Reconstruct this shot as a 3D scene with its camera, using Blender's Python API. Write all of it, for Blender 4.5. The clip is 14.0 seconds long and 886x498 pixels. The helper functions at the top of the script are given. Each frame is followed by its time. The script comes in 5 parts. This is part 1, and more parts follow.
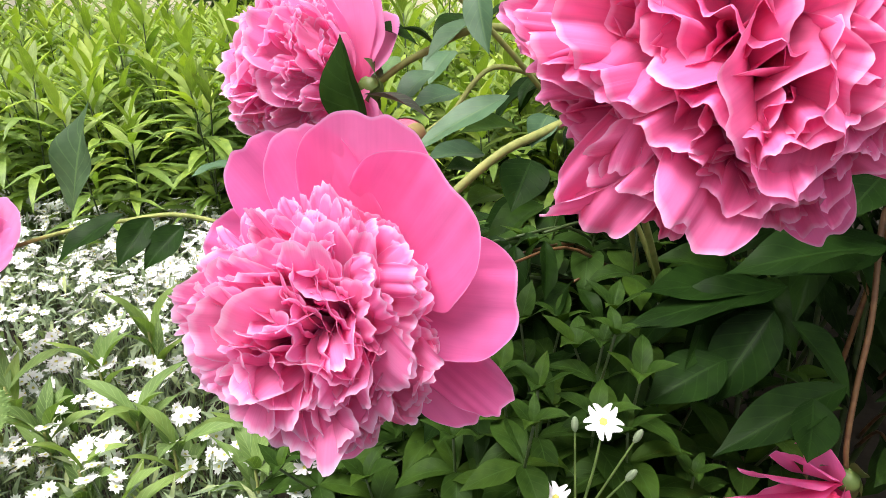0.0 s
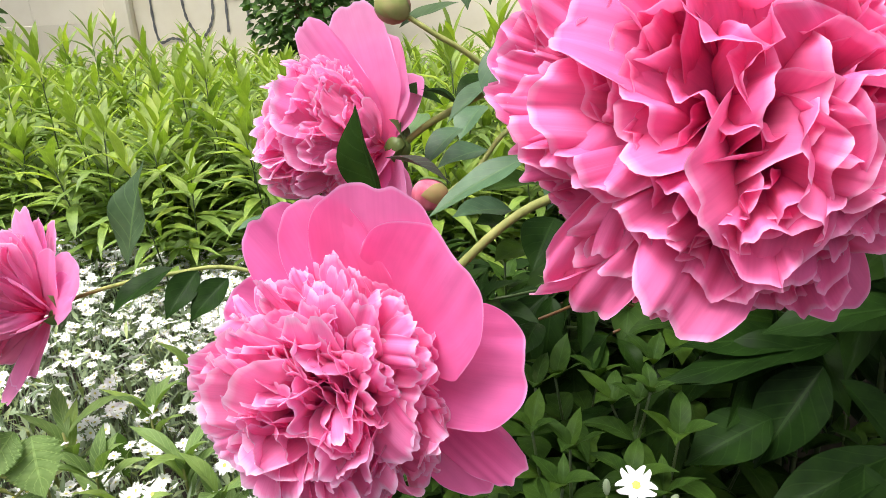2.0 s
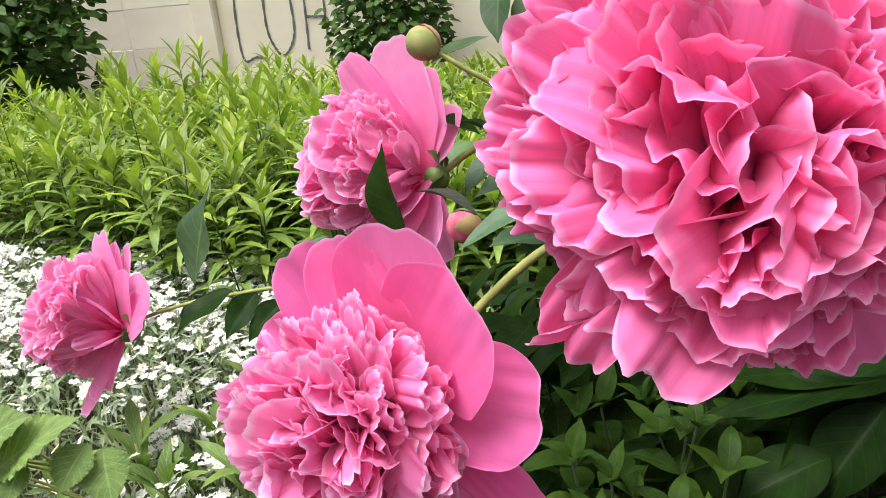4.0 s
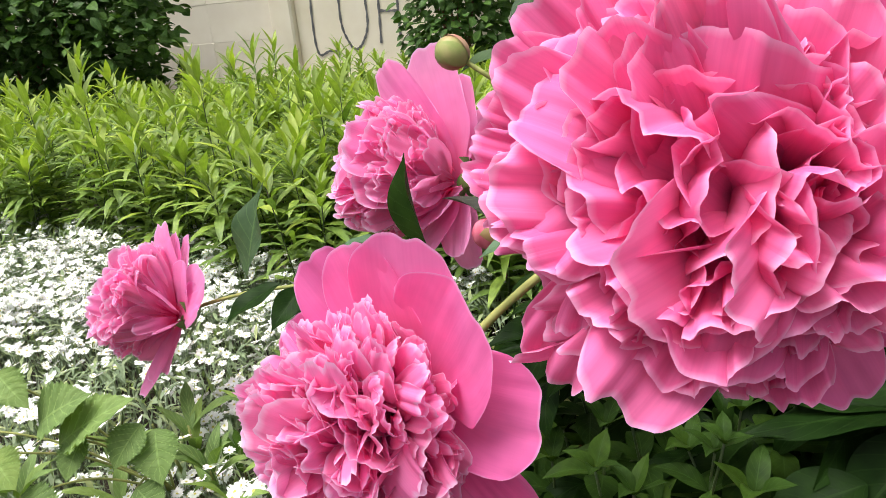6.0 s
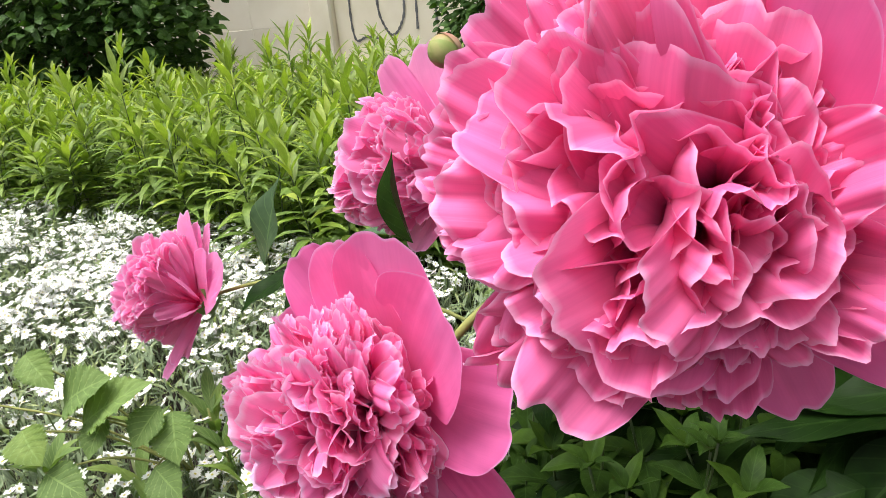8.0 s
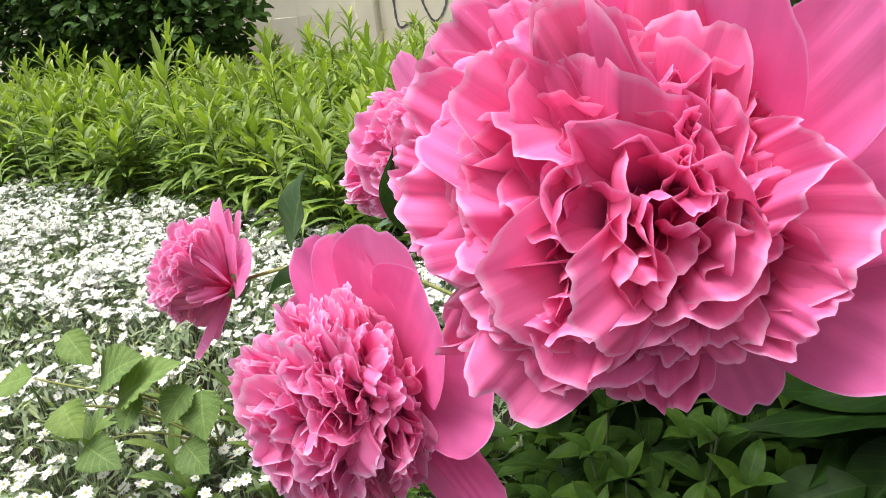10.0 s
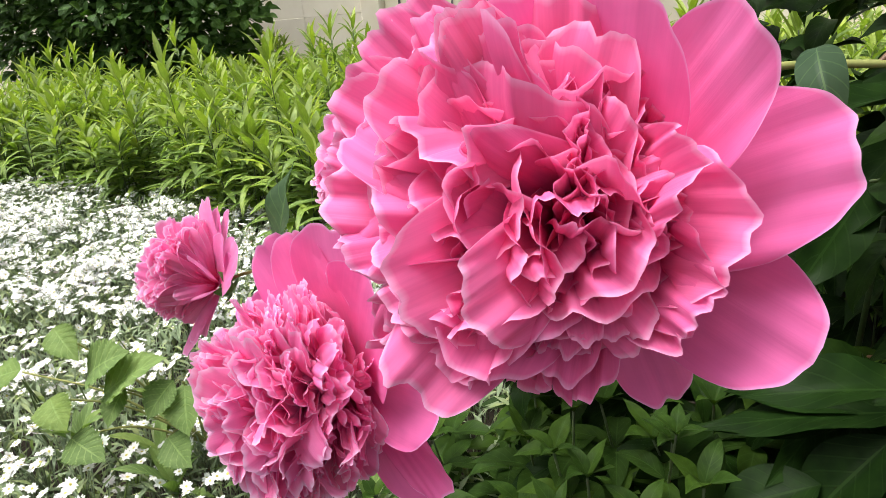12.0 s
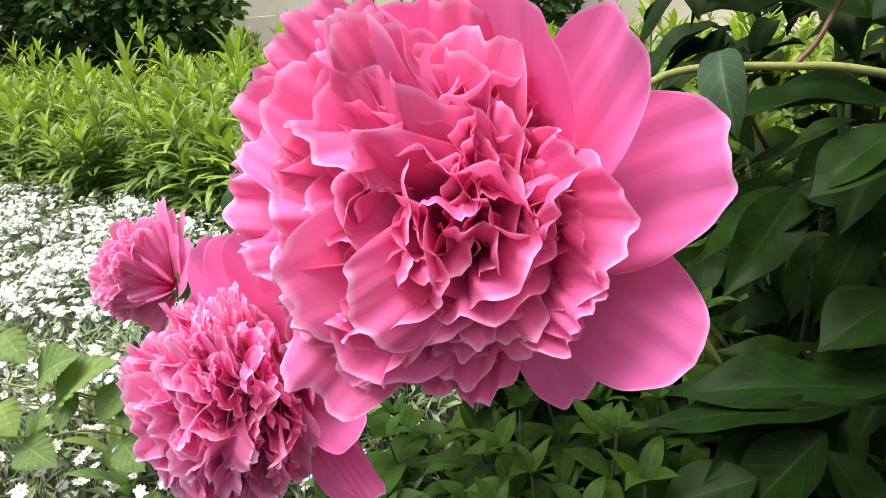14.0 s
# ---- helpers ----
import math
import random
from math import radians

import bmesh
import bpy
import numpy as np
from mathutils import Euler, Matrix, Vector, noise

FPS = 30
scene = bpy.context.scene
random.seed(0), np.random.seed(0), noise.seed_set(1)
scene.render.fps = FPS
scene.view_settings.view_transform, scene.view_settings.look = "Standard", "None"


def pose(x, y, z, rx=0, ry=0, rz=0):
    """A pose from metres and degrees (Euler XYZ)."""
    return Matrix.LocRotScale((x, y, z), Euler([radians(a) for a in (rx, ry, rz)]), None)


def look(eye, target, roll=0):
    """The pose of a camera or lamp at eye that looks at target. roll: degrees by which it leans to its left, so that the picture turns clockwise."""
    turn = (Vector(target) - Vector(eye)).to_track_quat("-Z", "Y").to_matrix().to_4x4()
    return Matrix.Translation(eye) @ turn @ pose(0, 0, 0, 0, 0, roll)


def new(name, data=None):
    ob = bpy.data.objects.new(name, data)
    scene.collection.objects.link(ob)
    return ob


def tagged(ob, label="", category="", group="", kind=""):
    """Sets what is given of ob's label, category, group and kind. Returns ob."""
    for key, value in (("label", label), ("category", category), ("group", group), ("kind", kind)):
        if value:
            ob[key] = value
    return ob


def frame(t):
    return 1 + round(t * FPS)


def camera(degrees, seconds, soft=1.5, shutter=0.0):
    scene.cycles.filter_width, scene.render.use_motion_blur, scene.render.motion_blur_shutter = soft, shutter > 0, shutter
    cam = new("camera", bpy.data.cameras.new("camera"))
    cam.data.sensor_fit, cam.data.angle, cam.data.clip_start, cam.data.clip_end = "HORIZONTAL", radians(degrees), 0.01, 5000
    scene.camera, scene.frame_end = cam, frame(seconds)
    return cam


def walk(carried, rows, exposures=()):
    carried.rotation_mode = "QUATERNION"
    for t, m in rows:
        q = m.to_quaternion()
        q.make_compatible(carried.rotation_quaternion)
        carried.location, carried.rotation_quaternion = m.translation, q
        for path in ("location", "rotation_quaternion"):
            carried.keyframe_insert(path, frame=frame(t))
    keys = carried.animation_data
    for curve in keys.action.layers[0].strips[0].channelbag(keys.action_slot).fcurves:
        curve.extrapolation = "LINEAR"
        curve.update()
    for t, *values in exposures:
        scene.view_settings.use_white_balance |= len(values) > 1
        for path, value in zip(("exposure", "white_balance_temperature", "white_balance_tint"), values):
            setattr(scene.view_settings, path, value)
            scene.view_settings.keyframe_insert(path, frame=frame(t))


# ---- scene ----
cam = camera(64.9, 14.0, soft=0.65)
METRES, EYE, TILT, LEAN, TURN = 0.22, 0.64, -24.0, 0.0, 0.0
ROWS = [
    (0.0, 0.0, 0.0, 0.0, 0.0, 0.0, -0.0),
    (0.5, 0.0306, 0.0056, 0.0096, 1.3, 0.82, -0.08),
    (1.0, 0.0662, 0.0046, 0.031, 2.73, 1.6, 0.07),
    (1.5, 0.0955, 0.0011, 0.0542, 4.03, 2.24, 0.13),
    (2.0, 0.1229, -0.0025, 0.073, 5.31, 2.82, 0.36),
    (2.5, 0.1584, -0.0052, 0.0947, 6.98, 3.52, 0.55),
    (3.0, 0.1876, -0.0049, 0.1125, 8.45, 3.5, 0.51),
    (3.5, 0.2198, -0.0023, 0.1251, 9.97, 3.54, 0.54),
    (4.0, 0.2607, -0.002, 0.1397, 11.85, 3.51, 0.03),
    (6.5, 0.4274, 0.0041, 0.1851, 18.18, 2.34, -2.43),
    (7.0, 0.4617, 0.0158, 0.1925, 18.77, 1.58, -2.56),
    (7.5, 0.498, 0.0172, 0.2048, 19.59, 1.6, -2.73),
    (10.0, 0.6721, -0.0048, 0.239, 24.16, 0.14, -3.76),
    (10.5, 0.7117, -0.0073, 0.2325, 24.61, -0.17, -3.87),
    (11.0, 0.7562, -0.0057, 0.2352, 24.94, 0.22, -4.14),
    (11.5, 0.79, 0.0003, 0.2404, 24.96, 0.17, -4.28),
    (12.0, 0.8203, 0.0077, 0.2426, 24.82, 0.21, -4.31),
    (12.5, 0.846, 0.017, 0.247, 24.71, 0.28, -4.47),
    (13.0, 0.87, 0.0269, 0.2522, 24.15, 0.27, -4.45),
    (13.5, 0.9011, 0.039, 0.2551, 23.65, 0.18, -4.17),
    (14.0, 0.9308, 0.0554, 0.2601, 23.11, 0.15, -3.91),
]
walk(cam, [(t, pose(0, 0, EYE, TILT, LEAN, TURN) @ pose(METRES * x, METRES * y, METRES * z, 90 + pitch, roll, yaw)) for t, x, y, z, yaw, pitch, roll in ROWS],
     exposures=[(0.0, 1.12), (2.0, 1.03), (4.2, 0.92), (7.0, 0.84), (10.5, 0.79), (14.0, 0.92)])

# ---- world and sun: a bright, thinly overcast day ----
world = bpy.data.worlds.new("sky")
scene.world = world
world.use_nodes = True
wn = world.node_tree.nodes
sky = wn.new("ShaderNodeTexSky")
sky.sky_type, sky.sun_disc = "NISHITA", False
sky.sun_elevation, sky.sun_rotation = radians(72), radians(-128)
sky.air_density, sky.dust_density, sky.ozone_density = 1.0, 8.0, 0.5
haze = wn.new("ShaderNodeHueSaturation")
haze.inputs["Saturation"].default_value = 0.32
world.node_tree.links.new(sky.outputs[0], haze.inputs["Color"])
world.node_tree.links.new(haze.outputs[0], wn["Background"].inputs[0])
wn["Background"].inputs[1].default_value = 0.115
sun = bpy.data.lights.new("sun", "SUN")
sun.energy, sun.angle, sun.color = 2.0, radians(32), (1.0, 0.975, 0.945)
sun_ob = new("sun", sun)
sun_ob.matrix_world = look((0, 0, 0), (0.26, 0.20, -1.0))

# ---- places: right, ahead and up of the first eye, in units of 27.5 mm ----
UNIT = METRES / 8
TO_WORLD = pose(0, 0, EYE, TILT)


def at(r, a, u):
    return TO_WORLD @ (Vector((r, a, u)) * UNIT)


def way(r, a, u):
    return (TO_WORLD.to_3x3() @ Vector((r, a, u))).normalized()


# ---- materials ----
def node_mat(name):
    m = bpy.data.materials.new(name)
    m.use_nodes = True
    nt = m.node_tree
    return m, nt, nt.nodes, nt.links, nt.nodes["Principled BSDF"]


def ramp(nodes, stops):
    r = nodes.new("ShaderNodeValToRGB")
    while len(r.color_ramp.elements) < len(stops):
        r.color_ramp.elements.new(0.5)
    for e, (p, c) in zip(r.color_ramp.elements, stops):
        e.position, e.color = p, (*c, 1)
    return r


def mix_color(nodes, links, mode, fac, a, b):
    n = nodes.new("ShaderNodeMix")
    n.data_type, n.blend_type = "RGBA", mode
    for sock, v in ((n.inputs[0], fac), (n.inputs[6], a), (n.inputs[7], b)):
        if hasattr(v, "is_linked"):
            links.new(v, sock)
        elif isinstance(v, (tuple, list)):
            sock.default_value = (*v, 1)
        else:
            sock.default_value = v
    return n.outputs[2]


def noise_tex(nodes, links, scale, detail=3.0, coord=None, stretch=None):
    n = nodes.new("ShaderNodeTexNoise")
    n.inputs["Scale"].default_value, n.inputs["Detail"].default_value = scale, detail
    if coord is not None:
        if stretch:
            mp = nodes.new("ShaderNodeMapping")
            mp.inputs["Scale"].default_value = stretch
            links.new(coord, mp.inputs[0])
            coord = mp.outputs[0]
        links.new(coord, n.inputs["Vector"])
    return n.outputs[0]


def petal_mat(name, base, mid, rim, thin=0.35, edge=0.95, streak=0.5):
    """Petal tissue: deep at the claw, pale at the rim for pigment and caught light, fine veins along its length, lets
    light through.
    """
    m, nt, nodes, links, bsdf = node_mat(name)
    uv = nodes.new("ShaderNodeTexCoord")
    sep = nodes.new("ShaderNodeSeparateXYZ")
    links.new(uv.outputs["UV"], sep.inputs[0])
    r = ramp(nodes, [(0.0, base), (0.45, mid), (edge, mid), (1.0, rim)])

    def calc(op, a, c):
        n = nodes.new("ShaderNodeMath")
        n.operation = op
        for k, v in enumerate((a, c)):
            if hasattr(v, "is_linked"):
                links.new(v, n.inputs[k])
            else:
                n.inputs[k].default_value = v
        return n.outputs[0]

    sides = calc("MULTIPLY", calc("ABSOLUTE", calc("SUBTRACT", sep.outputs[0], 0.5), 0), 2.0)
    sides = calc("MULTIPLY", sides, calc("MINIMUM", calc("MULTIPLY", sep.outputs[1], 1.5), 1.0))
    links.new(calc("MAXIMUM", sep.outputs[1], sides), r.inputs[0])
    veins = noise_tex(nodes, links, 1.0, 3.0, uv.outputs["UV"], (42, 2.2, 1))
    vr = ramp(nodes, [(0.3, (0.90, 0.84, 0.88)), (0.7, (1.05, 1.08, 1.06))])
    links.new(veins, vr.inputs[0])
    col = mix_color(nodes, links, "MULTIPLY", streak, r.outputs[0], vr.outputs[0])
    blot = noise_tex(nodes, links, 45.0, 2.0, uv.outputs["Object"])
    br = ramp(nodes, [(0.3, (0.9, 0.84, 0.88)), (0.7, (1.05, 1.1, 1.06))])
    links.new(blot, br.inputs[0])
    col = mix_color(nodes, links, "MULTIPLY", 0.8, col, br.outputs[0])
    info = nodes.new("ShaderNodeObjectInfo")
    rr = ramp(nodes, [(0.0, (0.94, 0.88, 0.92)), (1.0, (1.04, 1.14, 1.06))])
    links.new(info.outputs["Random"], rr.inputs[0])
    col = mix_color(nodes, links, "MULTIPLY", 1.0, col, rr.outputs[0])
    links.new(col, bsdf.inputs["Base Color"])
    bsdf.inputs["Roughness"].default_value = 0.5
    bsdf.inputs["Specular IOR Level"].default_value = 0.06
    bump = nodes.new("ShaderNodeBump")
    bump.inputs["Strength"].default_value, bump.inputs["Distance"].default_value = 0.25, 0.0006
    links.new(veins, bump.inputs["Height"])
    links.new(bump.outputs[0], bsdf.inputs["Normal"])
    tr = nodes.new("ShaderNodeBsdfTranslucent")
    links.new(col, tr.inputs[0])
    mx = nodes.new("ShaderNodeMixShader")
    mx.inputs[0].default_value = thin
    links.new(bsdf.outputs[0], mx.inputs[1])
    links.new(tr.outputs[0], mx.inputs[2])
    links.new(mx.outputs[0], nodes["Material Output"].inputs[0])
    return m


def leaf_mat(name, dark, light, rough=0.38, thin=0.18, vein=(0.10, 0.17, 0.06), veins=7.0, island=False, gloss=0.5, relief=0.35, vein_tint=0.28):
    """Leaf tissue with a pale midrib, side veins, blotches and a change of tone from leaf to leaf."""
    m, nt, nodes, links, bsdf = node_mat(name)
    uv = nodes.new("ShaderNodeTexCoord")
    sep = nodes.new("ShaderNodeSeparateXYZ")
    links.new(uv.outputs["UV"], sep.inputs[0])

    def calc(op, a, b=None):
        n = nodes.new("ShaderNodeMath")
        n.operation = op
        for k, v in enumerate((a, b)):
            if v is None:
                continue
            if hasattr(v, "is_linked"):
                links.new(v, n.inputs[k])
            else:
                n.inputs[k].default_value = v
        return n.outputs[0]

    across = calc("ABSOLUTE", calc("SUBTRACT", sep.outputs[0], 0.5))
    wave = calc("FRACT", calc("MULTIPLY", calc("SUBTRACT", sep.outputs[1], calc("MULTIPLY", across, 0.55)), veins))
    side = calc("LESS_THAN", calc("ABSOLUTE", calc("SUBTRACT", wave, 0.5)), 0.055)
    rib = calc("LESS_THAN", across, 0.022)
    mask = calc("MAXIMUM", calc("MULTIPLY", side, 0.6), calc("MULTIPLY", rib, 0.9))
    tint = calc("MAXIMUM", calc("MULTIPLY", side, vein_tint), calc("MULTIPLY", rib, 0.55))
    grain = noise_tex(nodes, links, 60.0, 3.0, uv.outputs["Object"])
    r = ramp(nodes, [(0.3, dark), (0.72, light)])
    links.new(grain, r.inputs[0])
    info = nodes.new("ShaderNodeNewGeometry" if island else "ShaderNodeObjectInfo")
    rr = ramp(nodes, [(0.0, (0.70, 0.72, 0.75)), (0.6, (1.0, 1.0, 1.0)), (1.0, (1.45, 1.30, 1.0))])
    links.new(info.outputs["Random Per Island" if island else "Random"], rr.inputs[0])
    col = mix_color(nodes, links, "MULTIPLY", 1.0, r.outputs[0], rr.outputs[0])
    col = mix_color(nodes, links, "MIX", tint, col, vein)
    links.new(col, bsdf.inputs["Base Color"])
    bsdf.inputs["Roughness"].default_value = rough
    bsdf.inputs["Specular IOR Level"].default_value = gloss
    bump = nodes.new("ShaderNodeBump")
    bump.inputs["Strength"].default_value, bump.inputs["Distance"].default_value = relief, 0.0016
    links.new(calc("SUBTRACT", calc("MULTIPLY", grain, 0.4), mask), bump.inputs["Height"])
    links.new(bump.outputs[0], bsdf.inputs["Normal"])
    tr = nodes.new("ShaderNodeBsdfTranslucent")
    links.new(mix_color(nodes, links, "MULTIPLY", 1.0, col, (1.3, 1.5, 0.5)), tr.inputs[0])
    mx = nodes.new("ShaderNodeMixShader")
    mx.inputs[0].default_value = thin
    links.new(bsdf.outputs[0], mx.inputs[1])
    links.new(tr.outputs[0], mx.inputs[2])
    links.new(mx.outputs[0], nodes["Material Output"].inputs[0])
    return m


def plain_mat(name, a, b, scale=60.0, rough=0.6, bump_d=0.001, stretch=None, spec=0.4):
    m, nt, nodes, links, bsdf = node_mat(name)
    tc = nodes.new("ShaderNodeTexCoord")
    n1 = noise_tex(nodes, links, scale, 5.0, tc.outputs["Object"], stretch)
    n2 = noise_tex(nodes, links, scale * 0.13, 3.0, tc.outputs["Object"])
    r = ramp(nodes, [(0.3, a), (0.7, b)])
    links.new(n1, r.inputs[0])
    r2 = ramp(nodes, [(0.3, (0.78, 0.78, 0.78)), (0.7, (1.1, 1.1, 1.1))])
    links.new(n2, r2.inputs[0])
    links.new(mix_color(nodes, links, "MULTIPLY", 1.0, r.outputs[0], r2.outputs[0]), bsdf.inputs["Base Color"])
    bsdf.inputs["Roughness"].default_value = rough
    bsdf.inputs["Specular IOR Level"].default_value = spec
    bump = nodes.new("ShaderNodeBump")
    bump.inputs["Strength"].default_value, bump.inputs["Distance"].default_value = 0.5, bump_d
    links.new(n1, bump.inputs["Height"])
    links.new(bump.outputs[0], bsdf.inputs["Normal"])
    return m


# Claw and rim tones: pigment, plus crease depth and edge light painted in.
PETAL = petal_mat("petal pink", (0.88, 0.034, 0.135), (0.94, 0.197, 0.465), (0.98, 0.48, 0.76), 0.34, 0.965)
PETAL_PALE = petal_mat("petal pale pink", (0.95, 0.075, 0.26), (0.98, 0.305, 0.61), (0.98, 0.70, 0.94), 0.52)
GUARD = petal_mat("guard petal pink", (0.95, 0.15, 0.42), (0.96, 0.205, 0.53), (0.98, 0.46, 0.79), 0.44, 0.978, 0.28)
GUARD_PALE = petal_mat("pale guard petal", (0.93, 0.16, 0.44), (0.96, 0.33, 0.66), (0.98, 0.56, 0.88), 0.52, 0.97, 0.3)
# Dark leaf green, lowered further: the clump's half shade is in this colour.
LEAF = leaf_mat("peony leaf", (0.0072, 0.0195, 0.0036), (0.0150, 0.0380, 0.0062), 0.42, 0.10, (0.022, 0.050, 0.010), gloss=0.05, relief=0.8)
LEAF_PALE = leaf_mat("pale leaf back", (0.05, 0.11, 0.05), (0.085, 0.165, 0.08), 0.5, gloss=0.35)
LEAF_DARK = leaf_mat("bronze leaf", (0.022, 0.018, 0.012), (0.03, 0.032, 0.015), 0.45)
LEAF_MID = leaf_mat("loosestrife leaf", (0.022, 0.050, 0.008), (0.042, 0.086, 0.013), 0.48, 0.2, (0.05, 0.10, 0.022), gloss=0.07)
LEAF_FRESH = leaf_mat("raspberry leaf", (0.12, 0.195, 0.055), (0.19, 0.28, 0.09), 0.6, 0.25, (0.25, 0.36, 0.12), 7.0, gloss=0.2, relief=0.75, vein_tint=0.6)
LEAF_GREY = leaf_mat("dull leaf", (0.030, 0.062, 0.030), (0.050, 0.090, 0.045), 0.5, gloss=0.15)
# Darker copy of the peony leaf, with deep-clump shade put into its colour.
LEAF_SHADED = leaf_mat("shaded bush leaf", (0.0062, 0.0168, 0.0031), (0.0128, 0.0325, 0.0053), 0.46, 0.10, (0.020, 0.040, 0.010), island=True, gloss=0.05, relief=0.5)
WEED_TIP = leaf_mat("goldenrod tip", (0.195, 0.280, 0.044), (0.280, 0.365, 0.074), 0.55, 0.32, (0.3, 0.4, 0.06), 3.0, island=True)
WEED = leaf_mat("goldenrod leaf", (0.108, 0.188, 0.032), (0.195, 0.288, 0.054), 0.55, 0.28, (0.2, 0.3, 0.06), 3.0, island=True)
SHRUB = leaf_mat("shrub leaf", (0.034, 0.084, 0.016), (0.072, 0.145, 0.030), 0.5, 0.2, island=True, gloss=0.15)
SILVER = leaf_mat("silver leaf", (0.16, 0.225, 0.115), (0.27, 0.335, 0.19), 0.7, 0.2, (0.3, 0.36, 0.26), 2.0, island=True)
WHITE = petal_mat("white petal", (0.80, 0.84, 0.70), (0.90, 0.90, 0.89), (0.92, 0.92, 0.92), 0.2)
YELLOW = plain_mat("yellow centre", (0.55, 0.50, 0.08), (0.7, 0.62, 0.14), 900.0)
STEM = plain_mat("green stem", (0.20, 0.23, 0.065), (0.32, 0.33, 0.11), 150.0, 0.6, stretch=(1, 1, 0.2), spec=0.2)
# The green stem darkened: shade among the leaves is put into its colour.
STEM_SHADED = plain_mat("stem with shade in its colour", (0.035, 0.065, 0.02), (0.07, 0.10, 0.03), 150.0, 0.5)
STEM_RED = plain_mat("reddish stem", (0.09, 0.035, 0.016), (0.16, 0.085, 0.032), 150.0, 0.5)
BUD = plain_mat("bud sepals", (0.22, 0.34, 0.09), (0.50, 0.20, 0.13), 45.0, 0.4)
BUD_GREEN = plain_mat("green bud sepal", (0.20, 0.29, 0.07), (0.42, 0.36, 0.17), 70.0, 0.6, spec=0.15)
BUD_RED = plain_mat("reddish bud sepal", (0.46, 0.36, 0.22), (0.46, 0.13, 0.12), 60.0, 0.6, spec=0.15)
BUD_PINK = plain_mat("closed pink petals", (0.50, 0.06, 0.13), (0.78, 0.26, 0.34), 110.0, 0.6, stretch=(1, 1, 0.3), spec=0.15)
SEPAL = plain_mat("sepal green", (0.075, 0.13, 0.03), (0.14, 0.20, 0.05), 90.0, 0.5)
SOIL = plain_mat("garden soil", (0.020, 0.015, 0.010), (0.055, 0.042, 0.028), 25.0, 0.95, 0.01)
PLASTER = plain_mat("cream plaster", (0.82, 0.74, 0.58), (0.90, 0.83, 0.69), 6.0, 0.85, 0.004)
BLOCK = plain_mat("pale wall block", (0.80, 0.73, 0.60), (0.88, 0.82, 0.70), 5.0, 0.85, 0.003)
PAINT = plain_mat("grey spray paint", (0.09, 0.09, 0.095), (0.17, 0.165, 0.17), 30.0, 0.7)
FOOTING = plain_mat("weathered footing", (0.30, 0.29, 0.26), (0.44, 0.42, 0.38), 8.0, 0.9, 0.006)


# ---- mesh tools ----
def link_mesh(name, verts, faces, mats, parent=None, uvs=None, label="", slots=None):
    me = bpy.data.meshes.new(name)
    me.from_pydata([tuple(v) for v in verts], [], faces)
    if uvs is not None:
        layer = me.uv_layers.new(name="UVMap")
        idx = np.empty(len(me.loops), dtype=np.int32)
        me.loops.foreach_get("vertex_index", idx)
        layer.data.foreach_set("uv", np.asarray(uvs, dtype=np.float32)[idx].ravel())
    for mt in (mats if isinstance(mats, (list, tuple)) else [mats]):
        me.materials.append(mt)
    if slots is not None:
        me.polygons.foreach_set("material_index", slots)
    me.polygons.foreach_set("use_smooth", [True] * len(me.polygons))
    me.update()
    ob = new(name, me)
    if parent is not None:
        ob.parent = parent
    if label:
        ob["label"] = label
    return ob


def share(name, me, parent, m):
    ob = new(name, me)
    ob.parent = parent
    ob.matrix_basis = m
    return ob


def thing(name, place, label, category, group="", kind=""):
    ob = new(name)
    ob.empty_display_size = 0.01
    ob.location = place
    return tagged(ob, label, category, group, kind)


def grid_faces(nu, nv):
    return [(i * (nv + 1) + j, i * (nv + 1) + j + 1, (i + 1) * (nv + 1) + j + 1, (i + 1) * (nv + 1) + j)
            for i in range(nu) for j in range(nv)]


